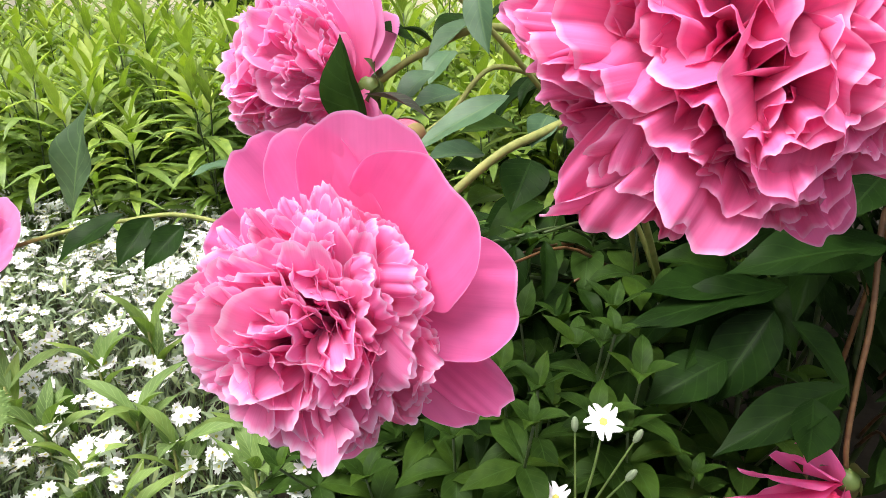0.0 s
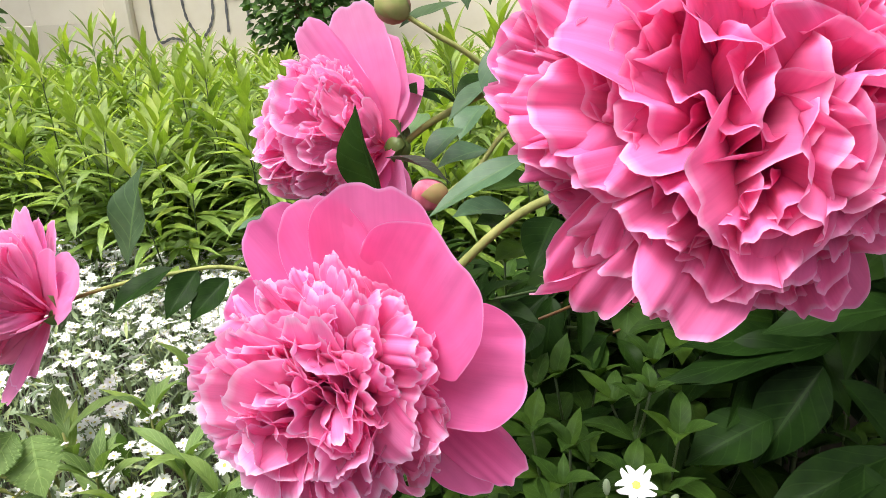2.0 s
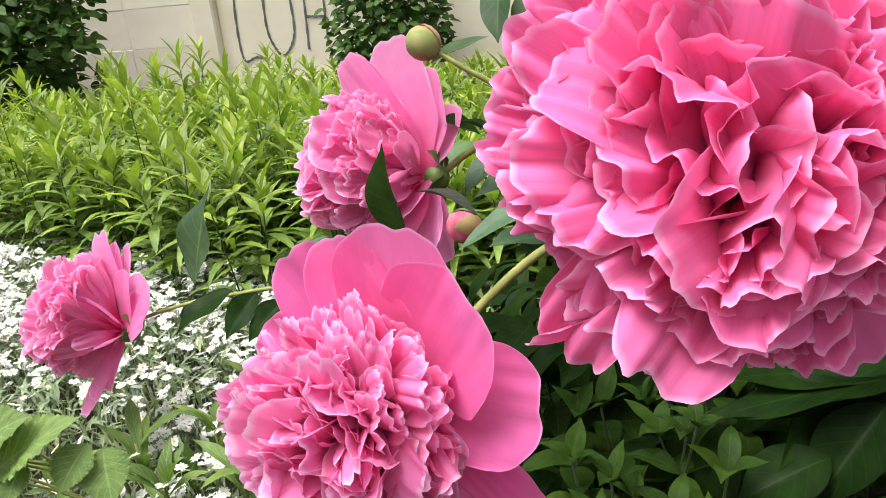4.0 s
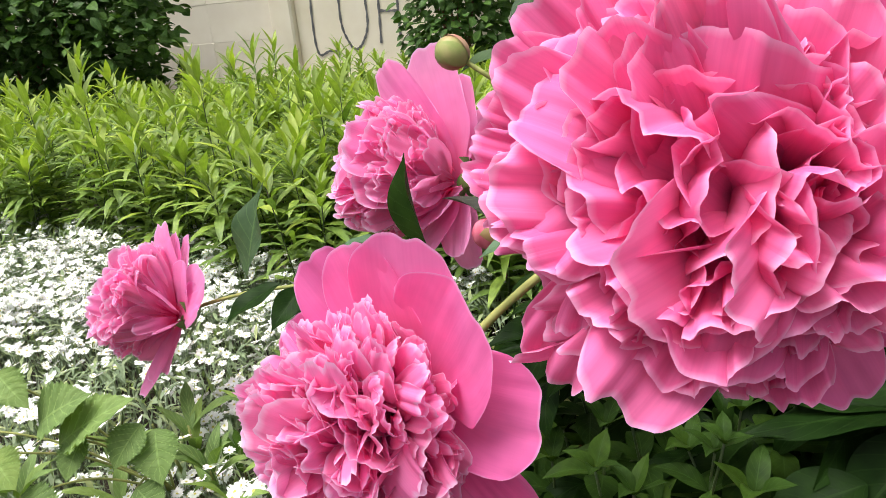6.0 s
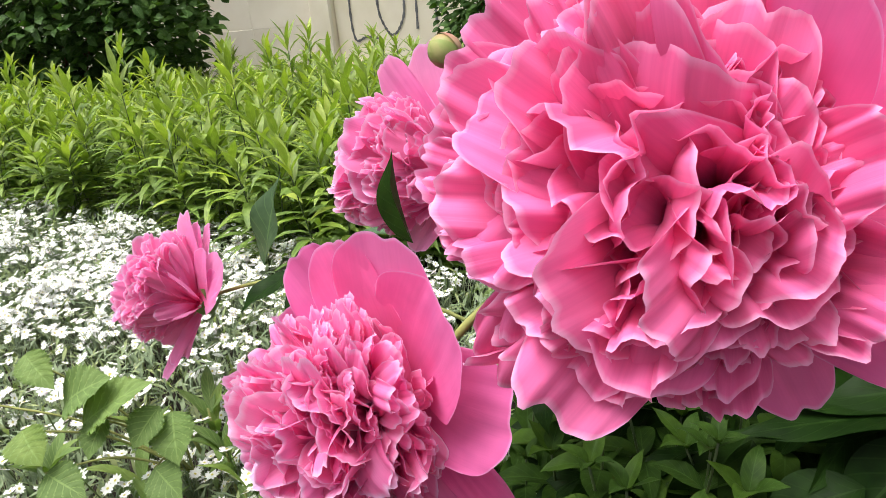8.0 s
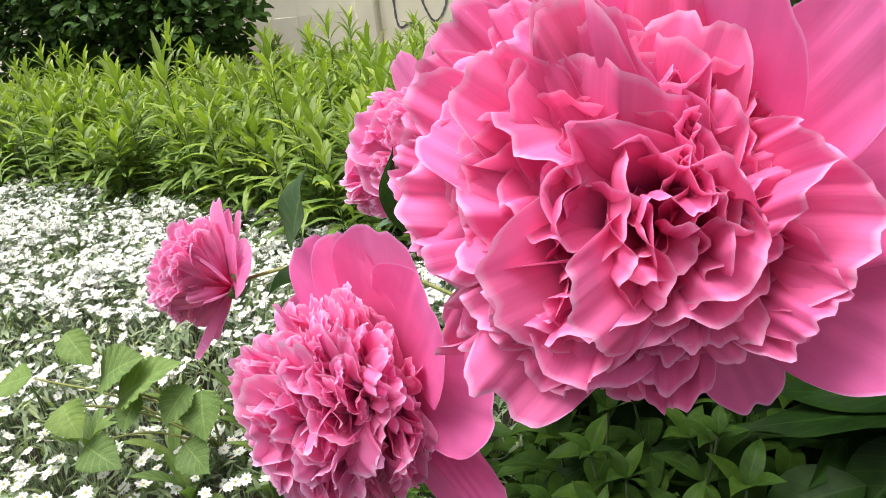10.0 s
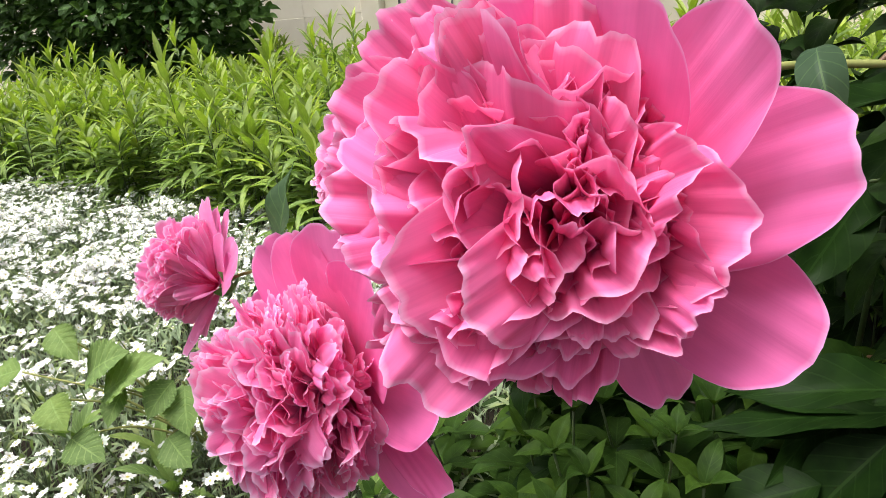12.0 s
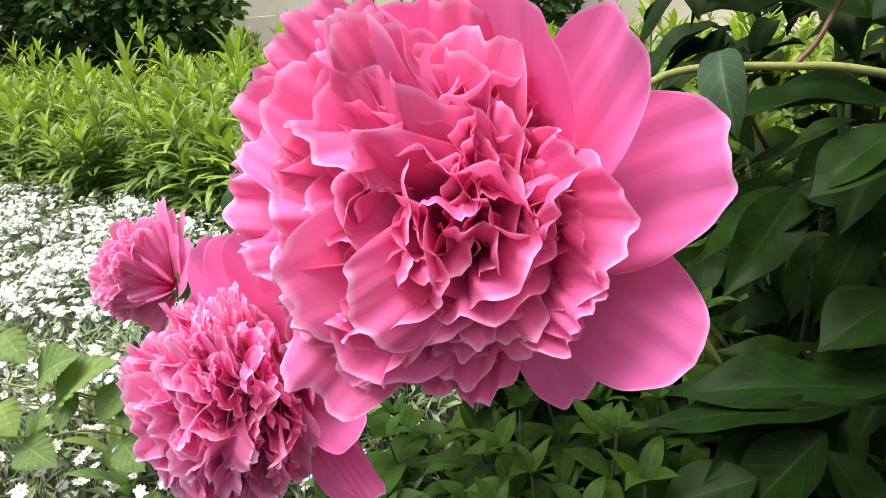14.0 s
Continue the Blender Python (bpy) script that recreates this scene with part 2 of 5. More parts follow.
def petal_sheet(rng, length, width, bend=0.6, curl=0.4, cup=0.15, ruffle=0.003, jag=0.03, notch=0.0, round_tip=0.25,
                claw=0.28, nu=9, nv=10, frill=0.22):
    """A petal along +Z from its claw at the origin, inner face to +Y. Bend and curl lean it back from +Y, in radians."""
    s = np.linspace(0, 1, nu + 1)[:, None]
    v = np.linspace(-1, 1, nv + 1)[None, :]
    v = 0.45 * v + 0.55 * np.sin(v * math.pi / 2)
    p = rng.uniform(0, 6.28, 8)
    f = rng.uniform(0.75, 1.25, 8)
    end = 1 - round_tip * (1 - np.sqrt(1 - 0.9995 * v * v)) - notch * np.exp(-(v / 0.16) ** 2)
    end = end + jag * (np.sin(7 * f[0] * v + p[0]) + 0.6 * np.sin(15 * f[1] * v + p[1]))
    broad = np.clip(s / 0.72, 0, 1)
    prof = claw + (1 - claw) * np.sin(broad * math.pi / 2) ** 1.1 - 0.12 * np.clip((s - 0.66) / 0.34, 0, 1) ** 2
    fine = np.linspace(0, 1, 61)
    ang = bend * fine ** 1.3 + curl * np.clip((fine - 0.6) / 0.4, 0, 1) ** 1.5
    zz = np.concatenate([[0], np.cumsum(np.cos(ang[:-1]))]) / 60 * length
    yy = -np.concatenate([[0], np.cumsum(np.sin(ang[:-1]))]) / 60 * length
    q = s * end
    z, y = np.interp(q, fine, zz), np.interp(q, fine, yy)
    a = np.interp(q, fine, ang)
    x = v * prof * width / 2 + 0 * s
    lift = cup * width * v ** 2 * prof
    rip = ruffle * s ** 1.6 * (1.15 * np.sin(3.0 * f[2] * v + p[2] + 1.5 * s) + 0.5 * np.sin(6.5 * f[3] * v + p[3]) + frill * np.sin(14 * f[4] * v + p[4]))
    rip = rip + ruffle * 1.2 * np.abs(v) ** 3 * s * np.sin(9 * f[5] * s + p[5] + (v > 0) * 2.0)
    off = lift + rip
    y, z = y + off * np.cos(a), z + off * np.sin(a)
    verts = np.stack([x + 0 * q, y, z], -1).reshape(-1, 3)
    uvs = np.stack([0.5 + 0.5 * v + 0 * s, s + 0 * v], -1).reshape(-1, 2)
    return verts, uvs


def leaf_sheet(rng, length, width, droop=0.5, fold=0.25, wave=0.02, widest=0.42, tip=1.0, nu=9, nv=6, teeth=0.0, twist=0.0, ridge=0.0):
    """A pointed leaf along +Z from its stalk, upper face to +Y, folded on its midrib and drooping back."""
    s = np.linspace(0, 1, nu + 1)[:, None]
    v = np.linspace(-1, 1, nv + 1)[None, :]
    p = rng.uniform(0, 6.28, 4)
    warp = np.where(s < widest, 0.5 * s / widest, 0.5 + 0.5 * (s - widest) / (1 - widest))
    prof = np.sin(np.pi * warp) ** (0.75 + 0.5 * tip * (s > widest) * (s - widest) / (1 - widest))
    prof = np.clip(prof, 0.02, 1)
    if teeth:
        prof = prof * (1 + teeth * np.where(np.arange(nu + 1)[:, None] % 2 == 0, 1, -1) * (s > 0.08) * (s < 0.97))
    fine = np.linspace(0, 1, 41)
    ang = droop * (fine - 0.25)
    zz = np.concatenate([[0], np.cumsum(np.cos(ang[:-1]))]) / 40 * length
    yy = -np.concatenate([[0], np.cumsum(np.sin(ang[:-1]))]) / 40 * length
    z, y, a = np.interp(s, fine, zz) + 0 * v, np.interp(s, fine, yy) + 0 * v, np.interp(s, fine, ang)
    x = v * prof * width / 2
    off = fold * np.abs(x) + wave * length * np.abs(v) * np.sin(8 * s + p[0] + (v > 0) * p[1]) * np.sin(np.pi * s) + ridge * length * np.cos(2 * np.pi * 7 * (s - 0.28 * np.abs(v))) * np.abs(v) ** 0.5 * prof
    y, z = y + off * np.cos(a), z + off * np.sin(a)
    tw = twist * s
    x, y = x * np.cos(tw) - y * np.sin(tw) * 0.0, y + x * np.sin(tw)
    verts = np.stack([x, y, z], -1).reshape(-1, 3)
    uvs = np.stack([0.5 + 0.5 * v + 0 * s, s + 0 * v], -1).reshape(-1, 2)
    return verts, uvs


def frame_of(origin, along, face, twist=0.0):
    """A pose whose +Z runs along and whose +Y is as near to face as may be."""
    z = Vector(along).normalized()
    y = Vector(face) - z * Vector(face).dot(z)
    if y.length < 1e-4:
        y = z.orthogonal()
    y.normalize()
    x = y.cross(z)
    m = Matrix((x, y, z)).transposed().to_4x4()
    return Matrix.Translation(origin) @ m @ Matrix.Rotation(twist, 4, "Z")


def smooth_path(points, n=8):
    pts = [Vector(p) for p in points]
    if len(pts) < 3:
        return [pts[0].lerp(pts[-1], k / n) for k in range(n + 1)]
    ext = [pts[0] * 2 - pts[1]] + pts + [pts[-1] * 2 - pts[-2]]
    out = []
    for i in range(1, len(ext) - 2):
        a, b, c, d = ext[i - 1:i + 3]
        for k in range(n):
            t = k / n
            out.append(0.5 * (2 * b + (c - a) * t + (2 * a - 5 * b + 4 * c - d) * t * t + (3 * b - a - 3 * c + d) * t ** 3))
    out.append(pts[-1])
    return out


def tube_data(points, r0, r1, sides=7, n=8):
    path = smooth_path(points, n)
    verts, faces = [], []
    ref = Vector((0.3, 0.2, 1)).normalized()
    for i, p in enumerate(path):
        d = (path[min(i + 1, len(path) - 1)] - path[max(i - 1, 0)]).normalized()
        x = d.cross(ref)
        if x.length < 1e-3:
            x = d.orthogonal()
        x.normalize()
        y = d.cross(x)
        r = r0 + (r1 - r0) * i / (len(path) - 1)
        verts += [p + (x * math.cos(k / sides * 2 * math.pi) + y * math.sin(k / sides * 2 * math.pi)) * r for k in range(sides)]
    for i in range(len(path) - 1):
        for k in range(sides):
            faces.append((i * sides + k, i * sides + (k + 1) % sides, (i + 1) * sides + (k + 1) % sides, (i + 1) * sides + k))
    faces.append(tuple(range(sides))[::-1])
    faces.append(tuple(range((len(path) - 1) * sides, len(path) * sides)))
    return verts, faces


def tube(name, points, r0, r1, mat, parent=None, label="", sides=8, n=8):
    """A round stem through world points, as a part of its parent."""
    base = parent.matrix_basis.inverted() if parent is not None else Matrix()
    v, f = tube_data([base @ Vector(p) for p in points], r0, r1, sides, n)
    return link_mesh(name, v, f, mat, parent, None, label)


class Heap:
    """Many small sheets joined into one mesh."""
    def __init__(self):
        self.v, self.f, self.uv, self.m, self.n = [], [], [], [], 0

    def add(self, verts, faces, uvs, m=None, slot=0):
        verts = np.asarray(verts, dtype=float)
        if m is not None:
            mm = np.array(m)
            verts = verts @ mm[:3, :3].T + mm[:3, 3]
        self.v.append(verts)
        self.f += [tuple(k + self.n for k in f) for f in faces]
        self.uv.append(np.asarray(uvs) if uvs is not None else np.full((len(verts), 2), 0.5))
        self.m += [slot] * len(faces)
        self.n += len(verts)

    def link(self, name, mats, parent=None, label=""):
        return link_mesh(name, np.concatenate(self.v), self.f, mats, parent, np.concatenate(self.uv), label, self.m)


# ---- ground ----
def ground():
    n = 60
    xs = np.sign(np.linspace(-1, 1, n + 1)) * np.abs(np.linspace(-1, 1, n + 1)) ** 3 * 60
    verts = [(x, y + 1.5, 0.012 * noise.noise(Vector((x * 4, y * 4, 0))) + 0.02 * noise.noise(Vector((x, y, 3)))) for x in xs for y in xs]
    ob = link_mesh("ground", verts, grid_faces(n, n), SOIL)
    tagged(ob, "dark crumbly garden soil under the plants", "ground", kind="structure")


ground()


# ---- garden wall behind the weeds ----
def box_data(w, d, h, b):
    bm = bmesh.new()
    bmesh.ops.create_cube(bm, size=1)
    bmesh.ops.scale(bm, vec=(w, d, h), verts=bm.verts)
    if b:
        bmesh.ops.bevel(bm, geom=bm.edges[:], offset=b, segments=1, affect="EDGES")
    return bm


def box(name, w, d, h, m, mat, parent=None, b=0.004, label=""):
    bm = box_data(w, d, h, b)
    me = bpy.data.meshes.new(name)
    bm.to_mesh(me)
    bm.free()
    me.materials.append(mat)
    ob = new(name, me)
    ob.matrix_basis = m
    if parent is not None:
        ob.parent = parent
    if label:
        ob["label"] = label
    return ob


WALL_Y = 4.3


def wall():
    w = box("wall_north", 7.0, 0.25, 3.2, pose(1.28, WALL_Y + 0.125, 1.6), PLASTER, b=0.01)
    tagged(w, "cream plastered wall with grey sprayed letters", "wall", kind="structure")
    pil = box("wall_pilaster", 0.16, 0.30, 3.2, pose(-2.30, WALL_Y + 0.1, 1.6), PLASTER, b=0.012)
    tagged(pil, "cream plastered pilaster at the wall's corner", "wall", kind="structure")
    turn = pose(-2.38, WALL_Y + 0.04, 0, 0, 0, 2)
    lw = new("wall_west", box("wall_west_core", 4.0, 0.2, 3.2, pose(0, 0, 0), BLOCK, b=0).data)
    bpy.data.objects.remove(bpy.data.objects["wall_west_core"])
    lw.matrix_basis = turn @ pose(-2.0, 0.12, 1.6)
    tagged(lw, "wall faced with large pale rectangular blocks", "wall", kind="structure")
    blocks = []
    for k in range(3):
        bm = box_data(0.4988, 0.04, 0.2488, 0.0015)
        for vert in bm.verts:
            vert.co += Vector((random.uniform(-1, 1), random.uniform(-1, 1), random.uniform(-1, 1))) * 0.0015
        me = bpy.data.meshes.new("wall_block")
        bm.to_mesh(me)
        bm.free()
        me.materials.append(BLOCK)
        blocks.append(me)
    for row in range(13):
        for col in range(8):
            share("block", random.choice(blocks), lw, pose(1.75 - 0.5 * col - 0.25 * (row % 2) * 0, -0.112 + random.uniform(-0.002, 0.002), -1.475 + 0.25 * row))
    f = box("wall_footing", 7.0, 0.10, 0.22, pose(1.28, WALL_Y - 0.04, 0.11), FOOTING, b=0.015)
    tagged(f, "weathered grey footing along the wall's base", "footing", kind="structure")


wall()


def sprayed_letters():
    """Three tall sprayed letters on the wall: L, O, H."""
    y = WALL_Y - 0.004
    strokes = {
        "letter_l": [[(-2.07, 1.0), (-2.10, 0.60), (-2.085, 0.385), (-2.0, 0.395), (-1.92, 0.38)]],
        "letter_o": [[(-1.81, 1.0), (-1.88, 0.90), (-1.90, 0.58), (-1.86, 0.44), (-1.815, 0.395), (-1.76, 0.44), (-1.717, 0.565), (-1.735, 0.85), (-1.81, 1.0)]],
        "letter_h": [[(-1.63, 1.0), (-1.63, 0.70), (-1.64, 0.42)], [(-1.50, 1.0), (-1.505, 0.70), (-1.506, 0.44)], [(-1.63, 0.615), (-1.505, 0.607)]],
    }
    top = thing("sprayed_letters", (-1.5, y, 0.8), "grey sprayed letters on the cream wall", "graffiti")
    for name, lines in strokes.items():
        heap = Heap()
        for line in lines:
            path = smooth_path([(x + 1.5, 0, z - 0.8) for x, z in line], 10)
            verts = []
            for i, p in enumerate(path):
                d = (path[min(i + 1, len(path) - 1)] - path[max(i - 1, 0)]).normalized()
                side = Vector((d.z, 0, -d.x)) * (0.0075 + 0.002 * math.sin(i * 1.7))
                verts += [p + side, p - side]
            faces = [(2 * i, 2 * i + 1, 2 * i + 3, 2 * i + 2) for i in range(len(path) - 1)]
            heap.add([tuple(v) for v in verts], faces, None)
        heap.link(name, [PAINT], top)


sprayed_letters()


# ---- peony blooms ----
def ball_petal(rng, length, width, bend, lip, cup, ruffle, round_tip=0.5, claw=0.3, nu=12, nv=14, notch=0.0, twist=0.0, pleat=0.00022, frill=0.28, edge=1.0):
    """An inner petal along +Z, inner face to +Y: spoon-shaped, pleated along its length, with a waved and rolled margin."""
    s = np.linspace(0, 1, nu + 1)[:, None] ** 0.85
    v = np.linspace(-1, 1, nv + 1)[None, :]
    v = 0.6 * v + 0.4 * np.sin(v * math.pi / 2)
    p, f = rng.uniform(0, 6.28, 10), rng.uniform(0.75, 1.3, 10)
    end = 1 - round_tip * (1 - (1 - 0.9995 * np.abs(v) ** 2.3) ** (1 / 2.3)) - notch * np.exp(-(v / 0.2) ** 2)
    end = end + edge * (0.012 * np.sin(6 * f[0] * v + p[0]) + 0.008 * np.sin(15 * f[1] * v + p[1]))
    q = s * end
    rise = np.clip(s / 0.66, 0, 1)
    prof = claw + (1 - claw) * rise * rise * (3 - 2 * rise)
    fine = np.linspace(0, 1, 61)
    ang = bend * fine ** 1.2 + lip * np.clip((fine - 0.70) / 0.30, 0, 1) ** 1.5
    zz = np.concatenate([[0], np.cumsum(np.cos(ang[:-1]))]) / 60 * length
    yy = -np.concatenate([[0], np.cumsum(np.sin(ang[:-1]))]) / 60 * length
    z, y, a = np.interp(q, fine, zz), np.interp(q, fine, yy), np.interp(q, fine, ang)
    x = v * prof * width / 2 + 0 * s
    off = cup * width * (v ** 2 - 0.25) * prof * np.clip(s * 1.6, 0, 1)
    off = off + ruffle * s ** 2.6 * (0.7 * np.sin(3.0 * f[2] * v + p[2]) + 0.75 * np.sin(6.8 * f[3] * v + p[3]) + frill * np.sin(15 * f[4] * v + p[4]))
    off = off + 0.6 * ruffle * np.abs(v) ** 2.5 * s ** 0.8 * np.sin(7.5 * f[5] * s + p[5] + (v > 0) * p[6])
    off = off + pleat * np.sin(22 * f[7] * v + p[7] + 1.5 * np.sin(4 * s + p[8])) * np.clip(s * 1.5, 0, 1)
    tw = twist * s
    x, off = x * np.cos(tw) - off * np.sin(tw), off * np.cos(tw) + x * np.sin(tw)
    y, z = y + off * np.cos(a), z + off * np.sin(a)
    verts = np.stack([x + 0 * q, y, z], -1).reshape(-1, 3)
    uvs = np.stack([0.5 + 0.5 * v + 0 * s, s + 0 * v], -1).reshape(-1, 2)
    return verts, uvs


def set_petal(verts, row, root, tip, face, roll=0.0):
    """Turn and stretch a petal so that it runs from its root to its tip, inner face as near to face as may be."""
    m = frame_of((0, 0, 0), tip - root, face, roll)
    end = m @ Vector(verts[row])
    turn = end.rotation_difference(tip - root).to_matrix().to_4x4()
    mm = np.array(Matrix.Translation(root) @ turn @ m @ Matrix.Scale((tip - root).length / end.length, 4))
    return verts @ mm[:3, :3].T + mm[:3, 3]


def bloom(base, middle, mouth, radius, deep, count, size, ruffle, seed, label, stems, guards, cap=112, flare=(0.2, 0.4), incurved=0.2, lips=(-0.5, 0.9), cups=(-0.1, 0.3), bulge=(0, 0, 0), guard_face=None, spin=0.18, layers=(0.90, 1.03),
          nu=12, nv=14, lobes=0.10, stem_mat=None, thick=0.0025, mat=None, guard_mat=None, inner=(), wild=0.18, tassel=0):
    """A bomb peony: petals fan out from the receptacle to a ball round the mouth, with guard petals behind it."""
    rng = np.random.default_rng(seed)
    base, middle = Vector(base), Vector(middle)
    top = thing("peony_bloom", base, label, "peony bloom", "peony blooms")
    zax, bulge = Vector(mouth).normalized(), Vector(bulge)
    xax = way(1, 0, 0)
    xax = (xax - zax * xax.dot(zax)).normalized()
    yax = zax.cross(xax)
    centre = middle - base
    mesh_faces = grid_faces(nu, nv)
    golden = math.pi * (3 - math.sqrt(5))
    low = 1 - math.cos(radians(cap))
    for i in range(count):
        th = abs(math.acos(max(-1, 1 - low * (i + 0.5) / count)) + rng.normal(0, 0.07))
        ph = i * golden + rng.normal(0, 0.15)
        out = xax * math.cos(ph) + yax * math.sin(ph)
        d = out * math.sin(th) + zax * math.cos(th)
        lump = 1 + lobes * 1.6 * noise.noise(d * 2.3 + Vector((seed, 0, 0)))
        reach = lump * (1 + d.dot(bulge)) * (rng.uniform(0.80, 0.92) if i % 3 == 0 else rng.uniform(*layers))
        tip = centre + out * math.sin(th) * radius * reach + zax * math.cos(th) * deep * reach
        root = zax * 0.004 + out * 0.006 + centre * rng.uniform(0.05, 0.25)
        long = (tip - root).length
        ang = math.acos(max(-1, min(1, (tip - root).normalized().dot(zax))))
        bend = flare[0] + flare[1] * th + rng.normal(0, wild)
        if th < 0.45:
            bend = rng.uniform(0.4, 1.3)
        elif rng.random() < incurved:
            bend = -rng.uniform(0.3, 0.9)
        a = ph + (rng.normal(0, 0.9) if th < 0.5 else rng.normal(0, spin))
        side = xax * math.cos(a) + yax * math.sin(a)
        face = zax * math.sin(ang) - side * math.cos(ang)
        if th < 0.55 and i % 3:
            continue
        w = size * rng.uniform(0.62, 1.22) * (1.5 if th < 0.6 else 1.1 if th < 1.15 else 0.72)
        v, uv = ball_petal(rng, long, w, bend, rng.uniform(*lips), rng.uniform(*cups), ruffle * rng.uniform(0.55, 1.45), min(0.5, rng.uniform(0.55, 0.85) * w / long),
                           rng.uniform(0.25, 0.4), nu, nv, rng.choice([0, 0, 0, 0.05]), rng.normal(0, 0.22))
        v = set_petal(v, nu * (nv + 1) + nv // 2, root, tip, face, rng.normal(0, 1.2 * spin))
        link_mesh("petal", v, mesh_faces, mat or PETAL_PALE, top, uv)
    for tip, w, bend, cup, ruff, *roll in inner:
        tip = tip - base
        root = zax * 0.005 + (tip - zax * tip.dot(zax)).normalized() * 0.006
        v, uv = ball_petal(rng, (tip - root).length, w, bend, rng.uniform(0.0, 0.3), cup, ruff, 0.42, 0.3, 18, 24, 0.02, 0.0, 0.0003, 0.45)
        v = set_petal(v, 18 * 25 + 12, root, tip, zax, radians(sum(roll)))
        link_mesh("petal", v, grid_faces(18, 24), mat or PETAL_PALE, top, uv)
    for tip, w, bend, cup, *roll in guards:
        tip = tip - base
        root = (tip - zax * tip.dot(zax)).normalized() * 0.004
        v, uv = ball_petal(rng, (tip - root).length, w, bend, rng.uniform(-0.15, 0.25), cup, rng.uniform(0.0008, 0.0016), 0.40, 0.28, 28, 42, rng.choice([0, 0.02, 0.04]), 0.0, 0.00008, 0.25, 0.6)
        v = set_petal(v, 28 * 43 + 21, root, tip, Vector(guard_face) if guard_face else zax, radians(sum(roll)))
        link_mesh("guard_petal", v, grid_faces(28, 42), guard_mat or GUARD, top, uv, "broad smooth pink guard petal")
    for k in range(tassel):
        a = rng.uniform(0, 6.28)
        out = xax * math.cos(a) + yax * math.sin(a)
        root = zax * 0.004 + out * 0.008
        tip = root + (out * 1.0 + zax * rng.uniform(0.35, 0.9)).normalized() * rng.uniform(0.035, 0.05)
        v, uv = ball_petal(rng, 0.04, 0.004, 0.1, 0.2, 0.1, 0.0004, 0.6, 0.4, 6, 4)
        link_mesh("petal", set_petal(v, 6 * 5 + 2, root, tip, zax), grid_faces(6, 4), mat or PETAL_PALE, top, uv, "narrow pale petal")
    turn = Matrix((xax, yax, zax)).transposed().to_4x4()
    bm = bmesh.new()
    bmesh.ops.create_uvsphere(bm, u_segments=14, v_segments=10, radius=0.0105)
    bm.transform(turn @ Matrix.Translation((0, 0, -0.008)) @ Matrix.Diagonal((1, 1, 0.9, 1)))
    me = bpy.data.meshes.new("calyx")
    bm.to_mesh(me)
    bm.free()
    me.materials.append(SEPAL)
    me.polygons.foreach_set("use_smooth", [True] * len(me.polygons))
    calyx = new("calyx", me)
    calyx.parent = top
    lf = grid_faces(7, 6)
    for k in range(5):
        ph = k * 1.257 + 0.4
        d = Vector((math.cos(ph), math.sin(ph), -0.15 if k % 2 else 0.35))
        v, uv = leaf_sheet(rng, rng.uniform(0.018, 0.032), rng.uniform(0.012, 0.018), -1.0, -0.2, 0.02, 0.45, 0.5, 7, 6)
        mm = np.array(turn @ frame_of(Vector((0, 0, -0.012)), d, (0, 0, 1)))
        link_mesh("sepal", v @ mm[:3, :3].T + mm[:3, 3], lf, SEPAL, calyx, uv, "small green sepal")
    tube("stem", [base - zax * 0.008, *stems], thick, thick * 1.3, stem_mat or STEM, top)
    return top


# the bloom with broad guard petals on one side
bloom(at(-1.30, 13.2, -0.80), at(-2.17, 12.15, -1.24), way(-0.47, -0.80, -0.35), 0.062, 0.058, 430, 0.0235, 0.0012, 11,
      "pink double peony bloom with broad guard petals on one side",
      [at(0.0, 13.9, 0.9), at(1.75, 14.2, 2.25), at(4.0, 16.5, 2.6), at(7.5, 24, -1.5), at(9.0, 29, -6), at(10.0, 33, -14.4)],
      [(at(-3.55, 12.4, 1.80), 0.052, 0.15, 0.10), (at(-2.6, 12.1, 2.10), 0.050, 0.2, 0.10), (at(-1.25, 11.55, 2.20), 0.070, 0.1, 0.09), (at(0.08, 11.20, 1.08), 0.074, 0.05, 0.09),
       (at(1.24, 11.80, -0.88), 0.060, 0.05, 0.06), (at(1.12, 12.8, -2.9), 0.034, 0.2, 0.10, 10), (at(0.75, 13.2, -3.1), 0.044, 0.2, 0.10),
       (at(-4.4, 12.9, 0.2), 0.05, -0.2, 0.1), (at(-4.1, 13.2, -2.8), 0.05, -0.2, 0.1), (at(-2.2, 13.2, -3.9), 0.05, -0.2, 0.1)],
      cap=118, flare=(0.75, 0.15), incurved=0.12, lips=(-0.1, 0.8), cups=(-0.22, 0.12), nu=14, nv=18, wild=0.35, tassel=14, spin=0.28, lobes=0.09, guard_face=way(-0.3, -0.95, 0.0))
